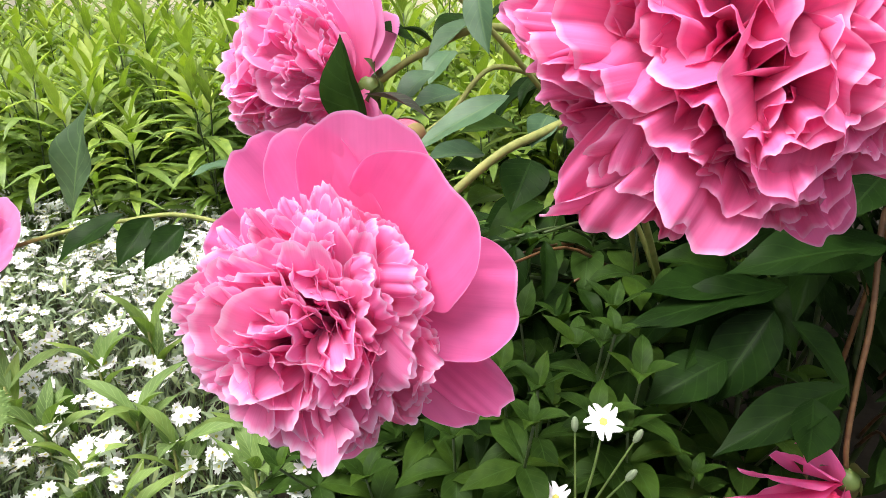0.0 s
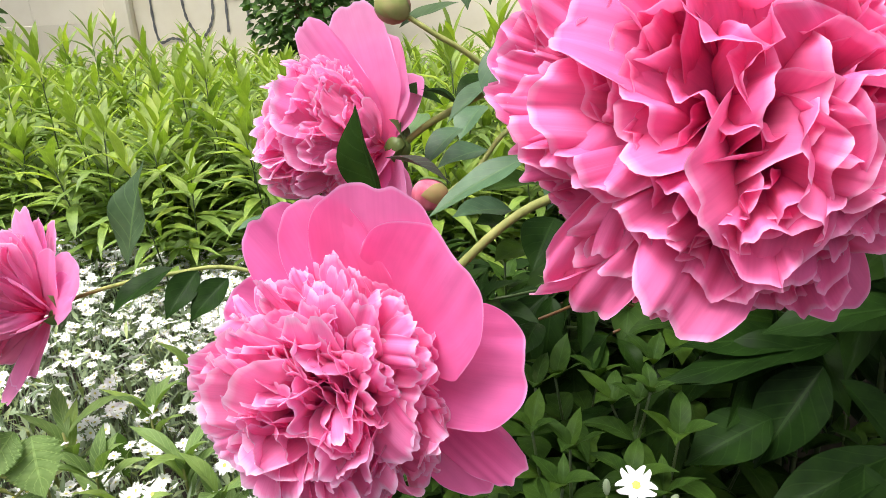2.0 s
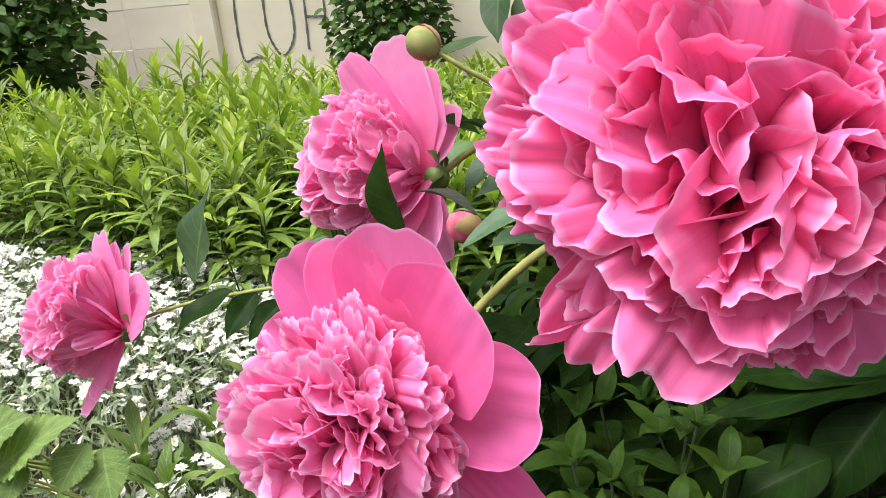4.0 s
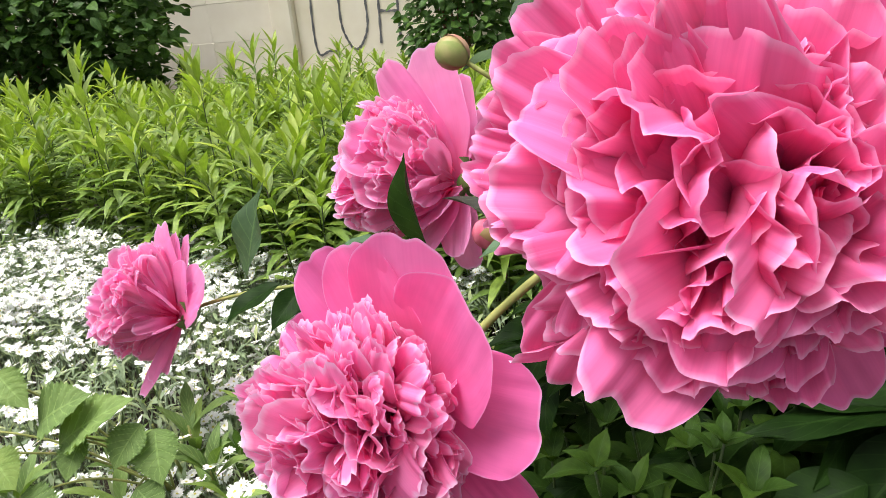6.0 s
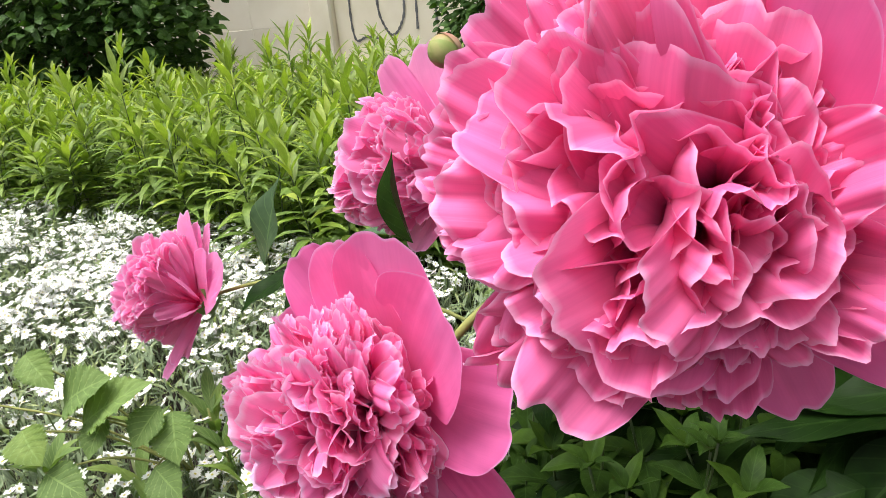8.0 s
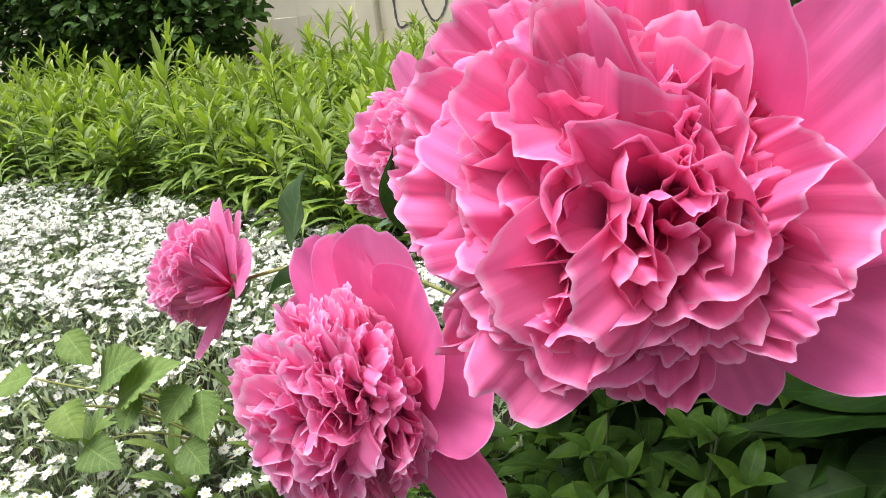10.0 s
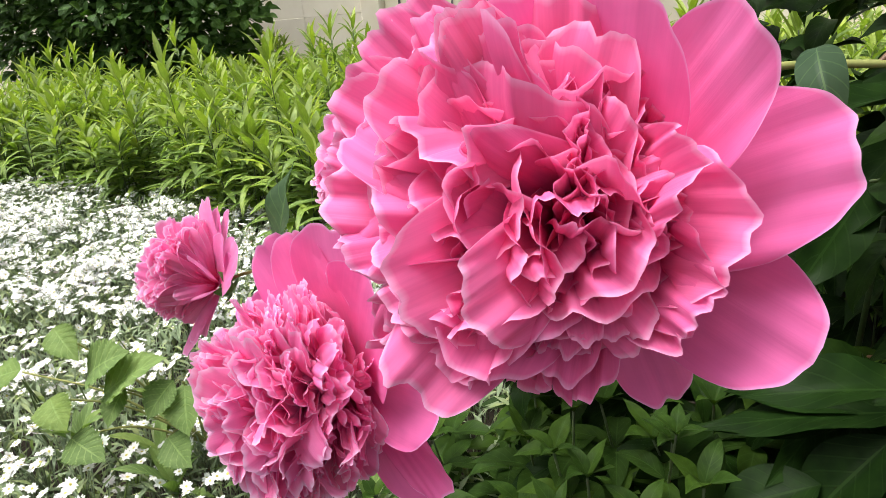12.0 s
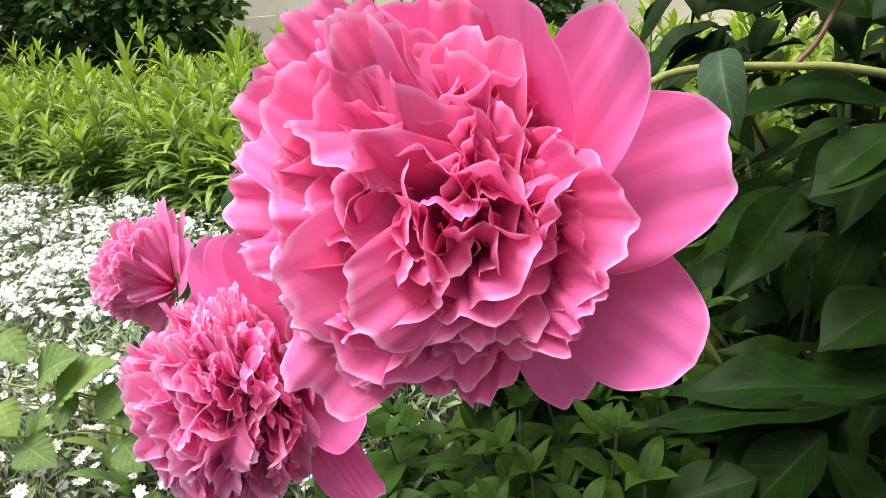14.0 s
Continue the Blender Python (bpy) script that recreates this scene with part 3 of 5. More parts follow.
# the largest bloom, seen into its mouth
bloom(at(4.3, 10.1, 2.5), at(3.75, 8.80, 2.60), way(-0.15, -0.98, 0.05), 0.067, 0.055, 340, 0.034, 0.0029, 23,
      "largest pink double peony bloom with deeply ruffled petals",
      [at(5.1, 11.9, 3.9), at(6.0, 13.1, 5.4), at(8.1, 13.95, 5.72), at(9.6, 14.6, 5.7), at(13.5, 16.5, 5.2), at(17, 22, -1), at(16, 26, -12)],
      [(at(5.15, 7.1, 4.75), 0.056, 0.0, 0.04), (at(6.36, 7.05, 4.28), 0.046, 0.0, 0.06), (at(7.30, 7.65, 3.22), 0.054, 0.05, 0.05), (at(7.10, 8.2, 1.12), 0.048, 0.05, 0.06),
       (at(5.5, 9.9, 0.2), 0.032, 0.0, 0.08), (at(0.85, 9.0, 3.75), 0.044, 0.0, 0.08), (at(0.95, 8.9, 3.1), 0.036, 0.0, 0.08), (at(3.6, 7.8, 5.0), 0.056, 0.0, 0.08), (at(2.0, 8.4, 4.7), 0.052, 0.0, 0.08)],
      cap=112, flare=(0.35, 0.25), incurved=0.22, lips=(-0.3, 0.8), cups=(-0.20, 0.18), nu=18, nv=26, lobes=0.18, thick=0.0018, mat=PETAL, wild=0.45, spin=0.36, layers=(0.88, 1.05), bulge=way(-0.75, -0.3, 0.4) * 0.17,
      inner=[(at(1.1, 8.2, 4.32), 0.036, 0.1, 0.08, 0.0024), (at(1.6, 8.2, 4.89), 0.038, 0.1, 0.08, 0.0024), (at(1.02, 8.2, 3.49), 0.034, 0.1, 0.08, 0.0024), (at(1.97, 8.2, 5.22), 0.036, 0.1, 0.08, 0.0024), (at(1.25, 7.75, 3.95), 0.032, 0.2, 0.05, 0.0024),
             (at(6.42, 7.5, 2.35), 0.050, 0.1, 0.06, 0.0030), (at(6.05, 7.25, 3.0), 0.034, 0.1, 0.1, 0.0030), (at(6.12, 7.6, 1.6), 0.034, 0.15, 0.12, 0.0034), (at(5.80, 7.9, 1.15), 0.024, 0.1, 0.15, 0.003)])
# the bloom turned aside
bloom(at(-2.15, 18.0, 4.2), at(-3.80, 17.2, 4.45), way(-0.92, -0.36, 0.10), 0.051, 0.048, 260, 0.024, 0.0013, 37,
      "pink double peony bloom turned aside, its guard petals upright",
      [at(-0.6, 17.6, 4.9), at(1.44, 17.3, 5.5), at(4, 19, 4.5), at(6.5, 24, 0.5), at(8.5, 29, -5), at(9.0, 33, -14.4)],
      [(at(-3.10, 17.4, 7.75), 0.060, 0.0, 0.08), (at(-2.3, 17.7, 7.0), 0.056, 0.1, 0.08), (at(-1.62, 18.0, 6.15), 0.050, 0.2, 0.08), (at(-4.2, 17.2, 7.25), 0.036, -0.1, 0.08),
       (at(-1.80, 17.3, 2.2), 0.032, 0.0, 0.12), (at(-2.5, 16.6, 2.9), 0.034, -0.2, 0.10), (at(-1.55, 18.0, 1.9), 0.034, 0.1, 0.12), (at(-3.0, 17.4, 2.1), 0.040, -0.1, 0.1),
       (at(-4.2, 18.6, 6.4), 0.05, -0.2, 0.1), (at(-3.6, 18.8, 3.0), 0.05, -0.2, 0.1)],
      cap=116, flare=(0.3, 0.25), incurved=0.55, lips=(-0.2, 0.6), cups=(-0.15, 0.18), guard_mat=GUARD_PALE, tassel=22, spin=0.35, wild=0.3, guard_face=way(-0.55, -0.83, 0.1))
# the small bloom over the white flowers
bloom(at(-16.9, 25.9, -0.5), at(-18.55, 25.3, 0.1), way(-0.92, -0.34, 0.20), 0.070, 0.055, 300, 0.027, 0.0013, 41,
      "pink peony bloom seen side-on above white flowers",
      [at(-16.0, 26.1, 0.1), at(-12.0, 25.6, 1.0), at(-8, 25.6, 0.9), at(0, 27, -3), at(4, 27, -12)],
      [(at(-18.15, 25.7, 3.50), 0.036, -0.1, 0.10), (at(-17.6, 26.0, 3.3), 0.028, 0.0, 0.14), (at(-17.05, 26.2, 3.2), 0.018, 0.1, 0.14), (at(-15.30, 25.0, 1.50), 0.062, 0.2, 0.04), (at(-15.35, 25.0, 0.5), 0.054, 0.2, 0.04), (at(-16.5, 25.2, 2.0), 0.036, 0.1, 0.08),
       (at(-18.35, 25.4, -3.95), 0.028, -0.1, 0.12), (at(-17.4, 25.5, -2.9), 0.030, 0.1, 0.12), (at(-17.9, 25.4, -3.3), 0.026, 0.0, 0.12), (at(-17.2, 24.2, -1.2), 0.030, -0.5, 0.16), (at(-17.3, 24.0, 0.9), 0.030, -0.3, 0.16), (at(-19.0, 27.4, 1.6), 0.05, -0.2, 0.1)],
      cap=98, flare=(0.35, 0.25), incurved=0.3, guard_mat=GUARD_PALE, thick=0.0020, tassel=10, spin=0.35, wild=0.35, guard_face=way(-0.35, -0.92, 0.2))
# the bloom hanging low
bloom(at(11.22, 19.68, -6.72), at(9.48, 19.20, -8.64), way(-0.75, -0.25, -0.60), 0.046, 0.045, 70, 0.034, 0.0025, 53,
      "pink peony bloom hanging low on a reddish stem",
      [at(11.40, 19.68, -5.52), at(11.70, 19.68, -3.84), at(12.12, 19.68, -1.92), at(12.54, 19.92, 0.60), at(13.44, 20.88, 1.44), at(14.5, 22.5, 1), at(14, 25, -5), at(13, 27, -12)],
      [(at(10.50, 19.80, -5.34), 0.046, 0.1, 0.10), (at(9.48, 19.56, -5.70), 0.050, 0.1, 0.10), (at(8.28, 19.20, -6.12), 0.046, 0.1, 0.10), (at(7.32, 18.84, -6.84), 0.050, 0.2, 0.08),
       (at(11.52, 18.24, -10.08), 0.050, 0.1, 0.10), (at(9.84, 17.88, -9.12), 0.050, 0.1, 0.10), (at(11.28, 21.48, -9.60), 0.050, 0.1, 0.10)], stem_mat=STEM_RED, thick=0.0021)


def peony_bud(base, along, size, label, pink, stems):
    """A round bud wrapped in overlapping sepals, the petals showing between them."""
    rng = np.random.default_rng(int(pink * 10) + 5)
    top = thing("peony_bud", base, label, "peony bud", "peony buds")
    turn = frame_of((0, 0, 0), along, (0, -1, 0.3))
    bm = bmesh.new()
    bmesh.ops.create_uvsphere(bm, u_segments=18, v_segments=12, radius=size)
    bm.transform(turn @ Matrix.Translation((0, 0, size)) @ Matrix.Diagonal((0.94, 0.94, 1, 1)))
    me = bpy.data.meshes.new("petal_ball")
    bm.to_mesh(me)
    bm.free()
    me.materials.append(BUD_PINK if pink > 0.5 else BUD)
    me.polygons.foreach_set("use_smooth", [True] * len(me.polygons))
    ob = new("petal_ball", me)
    ob.parent = top
    nu, nv = 8, 6
    for k in range(4):
        verts, uvs = [], []
        reach = (0.72 if pink > 0.5 else 0.85) * math.pi * rng.uniform(0.8, 1.05)
        for i in range(nu + 1):
            for j in range(nv + 1):
                s, v = i / nu, j / nv * 2 - 1
                th = math.pi - reach * s
                half = 0.75 * math.sin(math.pi * min(1, 0.25 + s * 0.75)) ** 0.8
                ph = k * 1.57 + v * half
                r = size * (1.03 + 0.015 * k)
                verts.append(Vector((r * math.sin(th) * math.cos(ph) * 0.95, r * math.sin(th) * math.sin(ph) * 0.95, size + r * math.cos(th))))
                uvs.append((0.5 + v / 2, s))
        mm = np.array(turn)
        v = np.array([tuple(p) for p in verts]) @ mm[:3, :3].T
        link_mesh("sepal", v, grid_faces(nu, nv), (BUD_GREEN if k % 2 else BUD_RED) if pink < 0.5 else (BUD if k % 2 else SEPAL), top, uvs)
    tube("stem", [base, *stems], 0.0015, 0.0026, STEM, top)


peony_bud(at(-1.15, 14.9, 6.45), way(-0.8, -0.3, 0.5), 0.0110, "round green and reddish peony bud on a thin stem", 0.2,
          [at(-0.6, 15.0, 6.1), at(0.6, 15.6, 5.4), at(3, 18, 3.5), at(7, 24, 0), at(9, 29, -5), at(9.5, 33, -14.4)])
peony_bud(at(-0.45, 16.6, 2.75), way(-0.8, -0.3, -0.1), 0.0120, "half-open pink peony bud between leaves", 0.8,
          [at(0.2, 16.9, 3.3), at(1.46, 17.2, 4.5), at(4, 19.5, 3.5), at(7.5, 24, -1.5), at(9.0, 29, -6), at(10.0, 33, -14.4)])


# ---- peony foliage ----
def leaflet_set(name, mat, n, width, droop, fold, wave, seed, length=0.1, widest=0.42, nu=9, nv=6, teeth=0.0, ridge=0.0):
    rng = np.random.default_rng(seed)
    out = []
    for k in range(n):
        v, uv = leaf_sheet(rng, length, width * rng.uniform(0.8, 1.15), droop * rng.uniform(0.3, 1.6), fold * rng.uniform(0.4, 1.4), wave, widest, 1.0, nu, nv, teeth, rng.uniform(-0.4, 0.4), ridge)
        ob = link_mesh(name, v, grid_faces(nu, nv), mat, None, uv)
        out.append(ob.data)
        bpy.data.objects.remove(ob)
    return out


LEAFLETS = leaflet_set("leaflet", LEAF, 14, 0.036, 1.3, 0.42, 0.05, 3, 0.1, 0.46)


def peony_plant(name, root, label):
    """A clump of peony stems with its compound leaves."""
    return thing(name, root, label, "peony plant", "peony plants")


bush = peony_plant("peony_plant", (0.22, 0.66, 0.0), "leafy peony plant with glossy dark green divided leaves")
bush_inv = bush.matrix_basis.inverted()


def hero_leaf(base, tip, width, face, mat, droop=0.4, fold=0.2, wave=0.012, label="", seed=1, parent=None, twist=0.0):
    """One leaf of a known place, from its stalk to its tip."""
    parent = parent or bush
    base, tip = Vector(base), Vector(tip)
    rng = np.random.default_rng(seed)
    v, uv = leaf_sheet(rng, (tip - base).length * 1.03, width, droop, fold * 1.3, wave * 2.0, 0.42, 1.0, 14, 8, 0.0, twist)
    ob = link_mesh("leaflet", v, grid_faces(14, 8), mat, parent, uv, label)
    m = frame_of(base, tip - base, face)
    end = m @ Vector(v[-5])
    turn = (end - base).rotation_difference(tip - base)
    ob.matrix_basis = parent.matrix_basis.inverted() @ Matrix.Translation(base) @ turn.to_matrix().to_4x4() @ Matrix.Translation(-base) @ m
    return ob


hero_leaf(at(-1.45, 13.5, 2.2), at(-1.95, 13.3, 4.05), 0.037, way(-0.75, -0.6, 0.1), LEAF, 0.3, 0.35, 0.01, "upright dark pointed leaf beside a bloom", 1)
hero_leaf(at(-13.8, 26.0, 1.4), at(-13.2, 25.9, 5.4), 0.054, way(-0.45, -0.85, 0.1), LEAF_GREY, 0.2, 0.25, 0.03, "single upright grey-green leaf", 2)
hero_leaf(at(0.7, 14.6, 5.6), at(0.95, 14.4, 4.05), 0.019, way(-0.5, -0.7, 0.4), LEAF_PALE, 0.4, 0.3, 0.01, "pale hanging leaf", 3)
hero_leaf(at(1.45, 15.2, 3.35), at(-0.65, 14.9, 2.05), 0.020, way(-0.1, -0.8, 0.7), LEAF_PALE, 0.3, 0.2, 0.01, "pale grey-green pointed leaf", 4)
hero_leaf(at(-1.75, 15.3, 3.4), at(-0.25, 15.0, 2.75), 0.016, way(0, -0.3, 1), LEAF_DARK, 0.6, 0.3, 0.01, "dark bronze curled leaf", 5)
hero_leaf(at(0.9, 16.9, 5.6), at(-0.4, 16.4, 4.4), 0.018, way(-0.3, -0.6, 0.6), LEAF_PALE, 0.4, 0.4, 0.01, "", 6)
hero_leaf(at(-0.2, 17.2, 5.0), at(-1.1, 17.0, 5.4), 0.018, way(0, -0.4, 1), LEAF, 0.6, 0.3, 0.01, "", 7)
hero_leaf(at(-11.0, 24.0, 1.2), at(-12.85, 23.3, -0.45), 0.032, way(0.1, -0.6, 0.8), LEAF, 0.4, 0.25, 0.02, "", 8)
hero_leaf(at(-10.2, 24.3, 1.1), at(-10.9, 23.4, -0.6), 0.030, way(0.2, -0.8, 0.5), LEAF, 0.4, 0.25, 0.02, "", 9)
hero_leaf(at(-9.0, 24.2, 0.8), at(-10.1, 23.6, -0.7), 0.030, way(0.2, -0.7, 0.6), LEAF, 0.5, 0.25, 0.02, "", 10)
hero_leaf(at(-7.5, 25.5, 3.0), at(-9.0, 25.0, 2.6), 0.03, way(0, -0.4, 0.9), LEAF_PALE, 0.5, 0.25, 0.02, "", 11)
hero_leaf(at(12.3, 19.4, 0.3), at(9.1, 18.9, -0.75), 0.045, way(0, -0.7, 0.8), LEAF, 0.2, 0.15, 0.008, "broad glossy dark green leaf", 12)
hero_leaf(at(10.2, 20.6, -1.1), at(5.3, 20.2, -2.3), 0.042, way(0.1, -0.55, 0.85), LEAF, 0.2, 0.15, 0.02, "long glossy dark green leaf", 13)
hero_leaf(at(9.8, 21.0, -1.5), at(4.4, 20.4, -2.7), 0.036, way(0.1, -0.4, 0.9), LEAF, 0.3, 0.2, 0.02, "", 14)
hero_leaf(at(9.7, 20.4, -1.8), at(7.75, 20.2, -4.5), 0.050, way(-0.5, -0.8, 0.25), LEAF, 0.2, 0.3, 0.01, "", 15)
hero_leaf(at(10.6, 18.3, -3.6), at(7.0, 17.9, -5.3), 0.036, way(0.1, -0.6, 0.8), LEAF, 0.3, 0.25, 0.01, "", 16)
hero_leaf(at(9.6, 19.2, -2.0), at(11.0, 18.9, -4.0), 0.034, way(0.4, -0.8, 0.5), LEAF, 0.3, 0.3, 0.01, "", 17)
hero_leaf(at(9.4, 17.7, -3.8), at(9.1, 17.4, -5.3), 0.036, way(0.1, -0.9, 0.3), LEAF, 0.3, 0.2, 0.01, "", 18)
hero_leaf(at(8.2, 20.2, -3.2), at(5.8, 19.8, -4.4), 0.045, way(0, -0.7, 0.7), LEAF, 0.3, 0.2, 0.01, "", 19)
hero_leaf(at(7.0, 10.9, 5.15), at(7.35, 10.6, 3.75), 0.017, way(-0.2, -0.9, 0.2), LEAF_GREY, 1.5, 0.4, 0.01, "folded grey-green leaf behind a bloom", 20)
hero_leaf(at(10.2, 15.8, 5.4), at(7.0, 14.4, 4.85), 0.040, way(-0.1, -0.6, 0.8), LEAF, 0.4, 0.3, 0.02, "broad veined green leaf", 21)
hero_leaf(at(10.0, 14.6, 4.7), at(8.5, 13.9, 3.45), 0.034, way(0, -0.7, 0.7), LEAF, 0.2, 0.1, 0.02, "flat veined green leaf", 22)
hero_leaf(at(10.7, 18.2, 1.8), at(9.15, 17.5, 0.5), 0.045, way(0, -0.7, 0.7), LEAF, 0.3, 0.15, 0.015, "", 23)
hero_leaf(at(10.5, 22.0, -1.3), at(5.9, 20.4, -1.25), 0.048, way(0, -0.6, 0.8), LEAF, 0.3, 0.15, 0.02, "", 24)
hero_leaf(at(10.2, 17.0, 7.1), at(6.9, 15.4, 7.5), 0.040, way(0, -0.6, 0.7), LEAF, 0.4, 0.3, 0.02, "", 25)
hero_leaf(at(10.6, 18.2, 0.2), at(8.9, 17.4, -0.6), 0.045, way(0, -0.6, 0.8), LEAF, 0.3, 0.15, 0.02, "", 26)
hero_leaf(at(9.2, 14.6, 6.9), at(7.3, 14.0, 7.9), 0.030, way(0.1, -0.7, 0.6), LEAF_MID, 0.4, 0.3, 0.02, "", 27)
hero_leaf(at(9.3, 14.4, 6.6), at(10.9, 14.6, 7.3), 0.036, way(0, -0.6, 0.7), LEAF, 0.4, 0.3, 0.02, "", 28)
tube("leaf_stalk", [at(8.1, 13.95, 5.72), at(8.45, 14.1, 6.2), at(8.8, 14.25, 6.95), at(9.3, 14.5, 7.6)], 0.0015, 0.0013, STEM_RED, bush, "reddish brown leaf stalk")
tube("stem", [at(6.2, 21.6, 3.6), at(8.0, 22.4, 3.0), at(9.7, 23.1, 2.4), at(11, 25, -2), at(10, 26, -12)], 0.0020, 0.003, STEM_SHADED, bush)


hero_leaf(at(-1.40, 15.3, 6.35), at(-0.05, 15.0, 6.75), 0.016, way(-0.1, -0.7, 0.7), LEAF_GREY, 0.3, 0.25, 0.01, "grey-green leaf beside a bud", 31)
hero_leaf(at(0.17, 15.5, 8.32), at(0.16, 15.2, 6.70), 0.022, way(-0.3, -0.9, 0.2), LEAF_GREY, 0.3, 0.3, 0.01, "", 32)
hero_leaf(at(0.82, 15.5, 8.0), at(0.66, 15.5, 6.9), 0.016, way(-0.3, -0.9, 0.2), LEAF_GREY, 0.3, 0.3, 0.01, "", 33)
hero_leaf(at(-1.72, 17.5, 5.55), at(-0.65, 17.8, 5.2), 0.022, way(0, -0.6, 0.8), LEAF, 0.4, 0.3, 0.01, "", 34)
hero_leaf(at(9.9, 14.6, 4.75), at(8.54, 14.0, 3.48), 0.030, way(-0.1, -0.7, 0.7), LEAF, 0.5, 0.25, 0.02, "", 35)
hero_leaf(at(9.5, 15.0, 5.3), at(6.96, 14.0, 4.77), 0.028, way(0, -0.65, 0.75), LEAF, 0.6, 0.3, 0.02, "", 36)
hero_leaf(at(10.2, 16.0, 1.8), at(8.93, 15.5, 0.68), 0.032, way(0, -0.7, 0.7), LEAF, 0.3, 0.2, 0.02, "", 37)
hero_leaf(at(10.2, 16.0, 0.05), at(6.34, 15.5, -0.55), 0.036, way(0.1, -0.55, 0.8), LEAF, 0.3, 0.25, 0.03, "", 38)
hero_leaf(at(0.62, 17.70, 5.96), at(-0.25, 16.90, 4.91), 0.02, way(0, -0.6, 0.8), LEAF, 0.5, 0.25, 0.015, "", 40)
hero_leaf(at(-0.28, 19.50, 4.98), at(-1.20, 18.70, 3.79), 0.026, way(-0.3, -0.7, 0.6), LEAF_PALE, 0.5, 0.25, 0.015, "", 41)
hero_leaf(at(0.46, 19.00, 4.25), at(-0.84, 18.20, 3.62), 0.024, way(0.2, -0.5, 0.8), LEAF_PALE, 0.5, 0.25, 0.015, "", 42)
hero_leaf(at(2.03, 18.00, 3.08), at(0.42, 17.20, 2.87), 0.026, way(0, -0.6, 0.8), LEAF_MID, 0.5, 0.25, 0.015, "", 43)
hero_leaf(at(1.10, 18.50, 2.51), at(-0.39, 17.70, 2.27), 0.028, way(-0.3, -0.7, 0.6), LEAF_PALE, 0.5, 0.25, 0.015, "", 44)
hero_leaf(at(2.09, 16.50, 2.11), at(1.54, 15.70, 0.85), 0.032, way(0.2, -0.5, 0.8), LEAF, 0.5, 0.25, 0.015, "", 45)
hero_leaf(at(1.57, 19.50, 1.55), at(0.65, 18.70, 1.15), 0.026, way(0, -0.6, 0.8), LEAF_MID, 0.5, 0.25, 0.015, "", 46)
hero_leaf(at(-1.45, 20.50, 5.67), at(-2.09, 19.70, 4.27), 0.036, way(-0.3, -0.7, 0.6), LEAF_PALE, 0.5, 0.25, 0.015, "", 47)
hero_leaf(at(2.26, 15.00, 2.88), at(1.80, 14.20, 2.07), 0.018, way(0.2, -0.5, 0.8), LEAF_PALE, 0.5, 0.25, 0.015, "", 48)
hero_leaf(at(1.23, 20.00, 2.12), at(0.09, 19.20, 2.20), 0.028, way(0, -0.6, 0.8), LEAF, 0.5, 0.25, 0.015, "", 49)
hero_leaf(at(0.28, 21.50, 6.12), at(-0.40, 20.70, 4.89), 0.03, way(-0.3, -0.7, 0.6), LEAF_PALE, 0.5, 0.25, 0.015, "", 50)


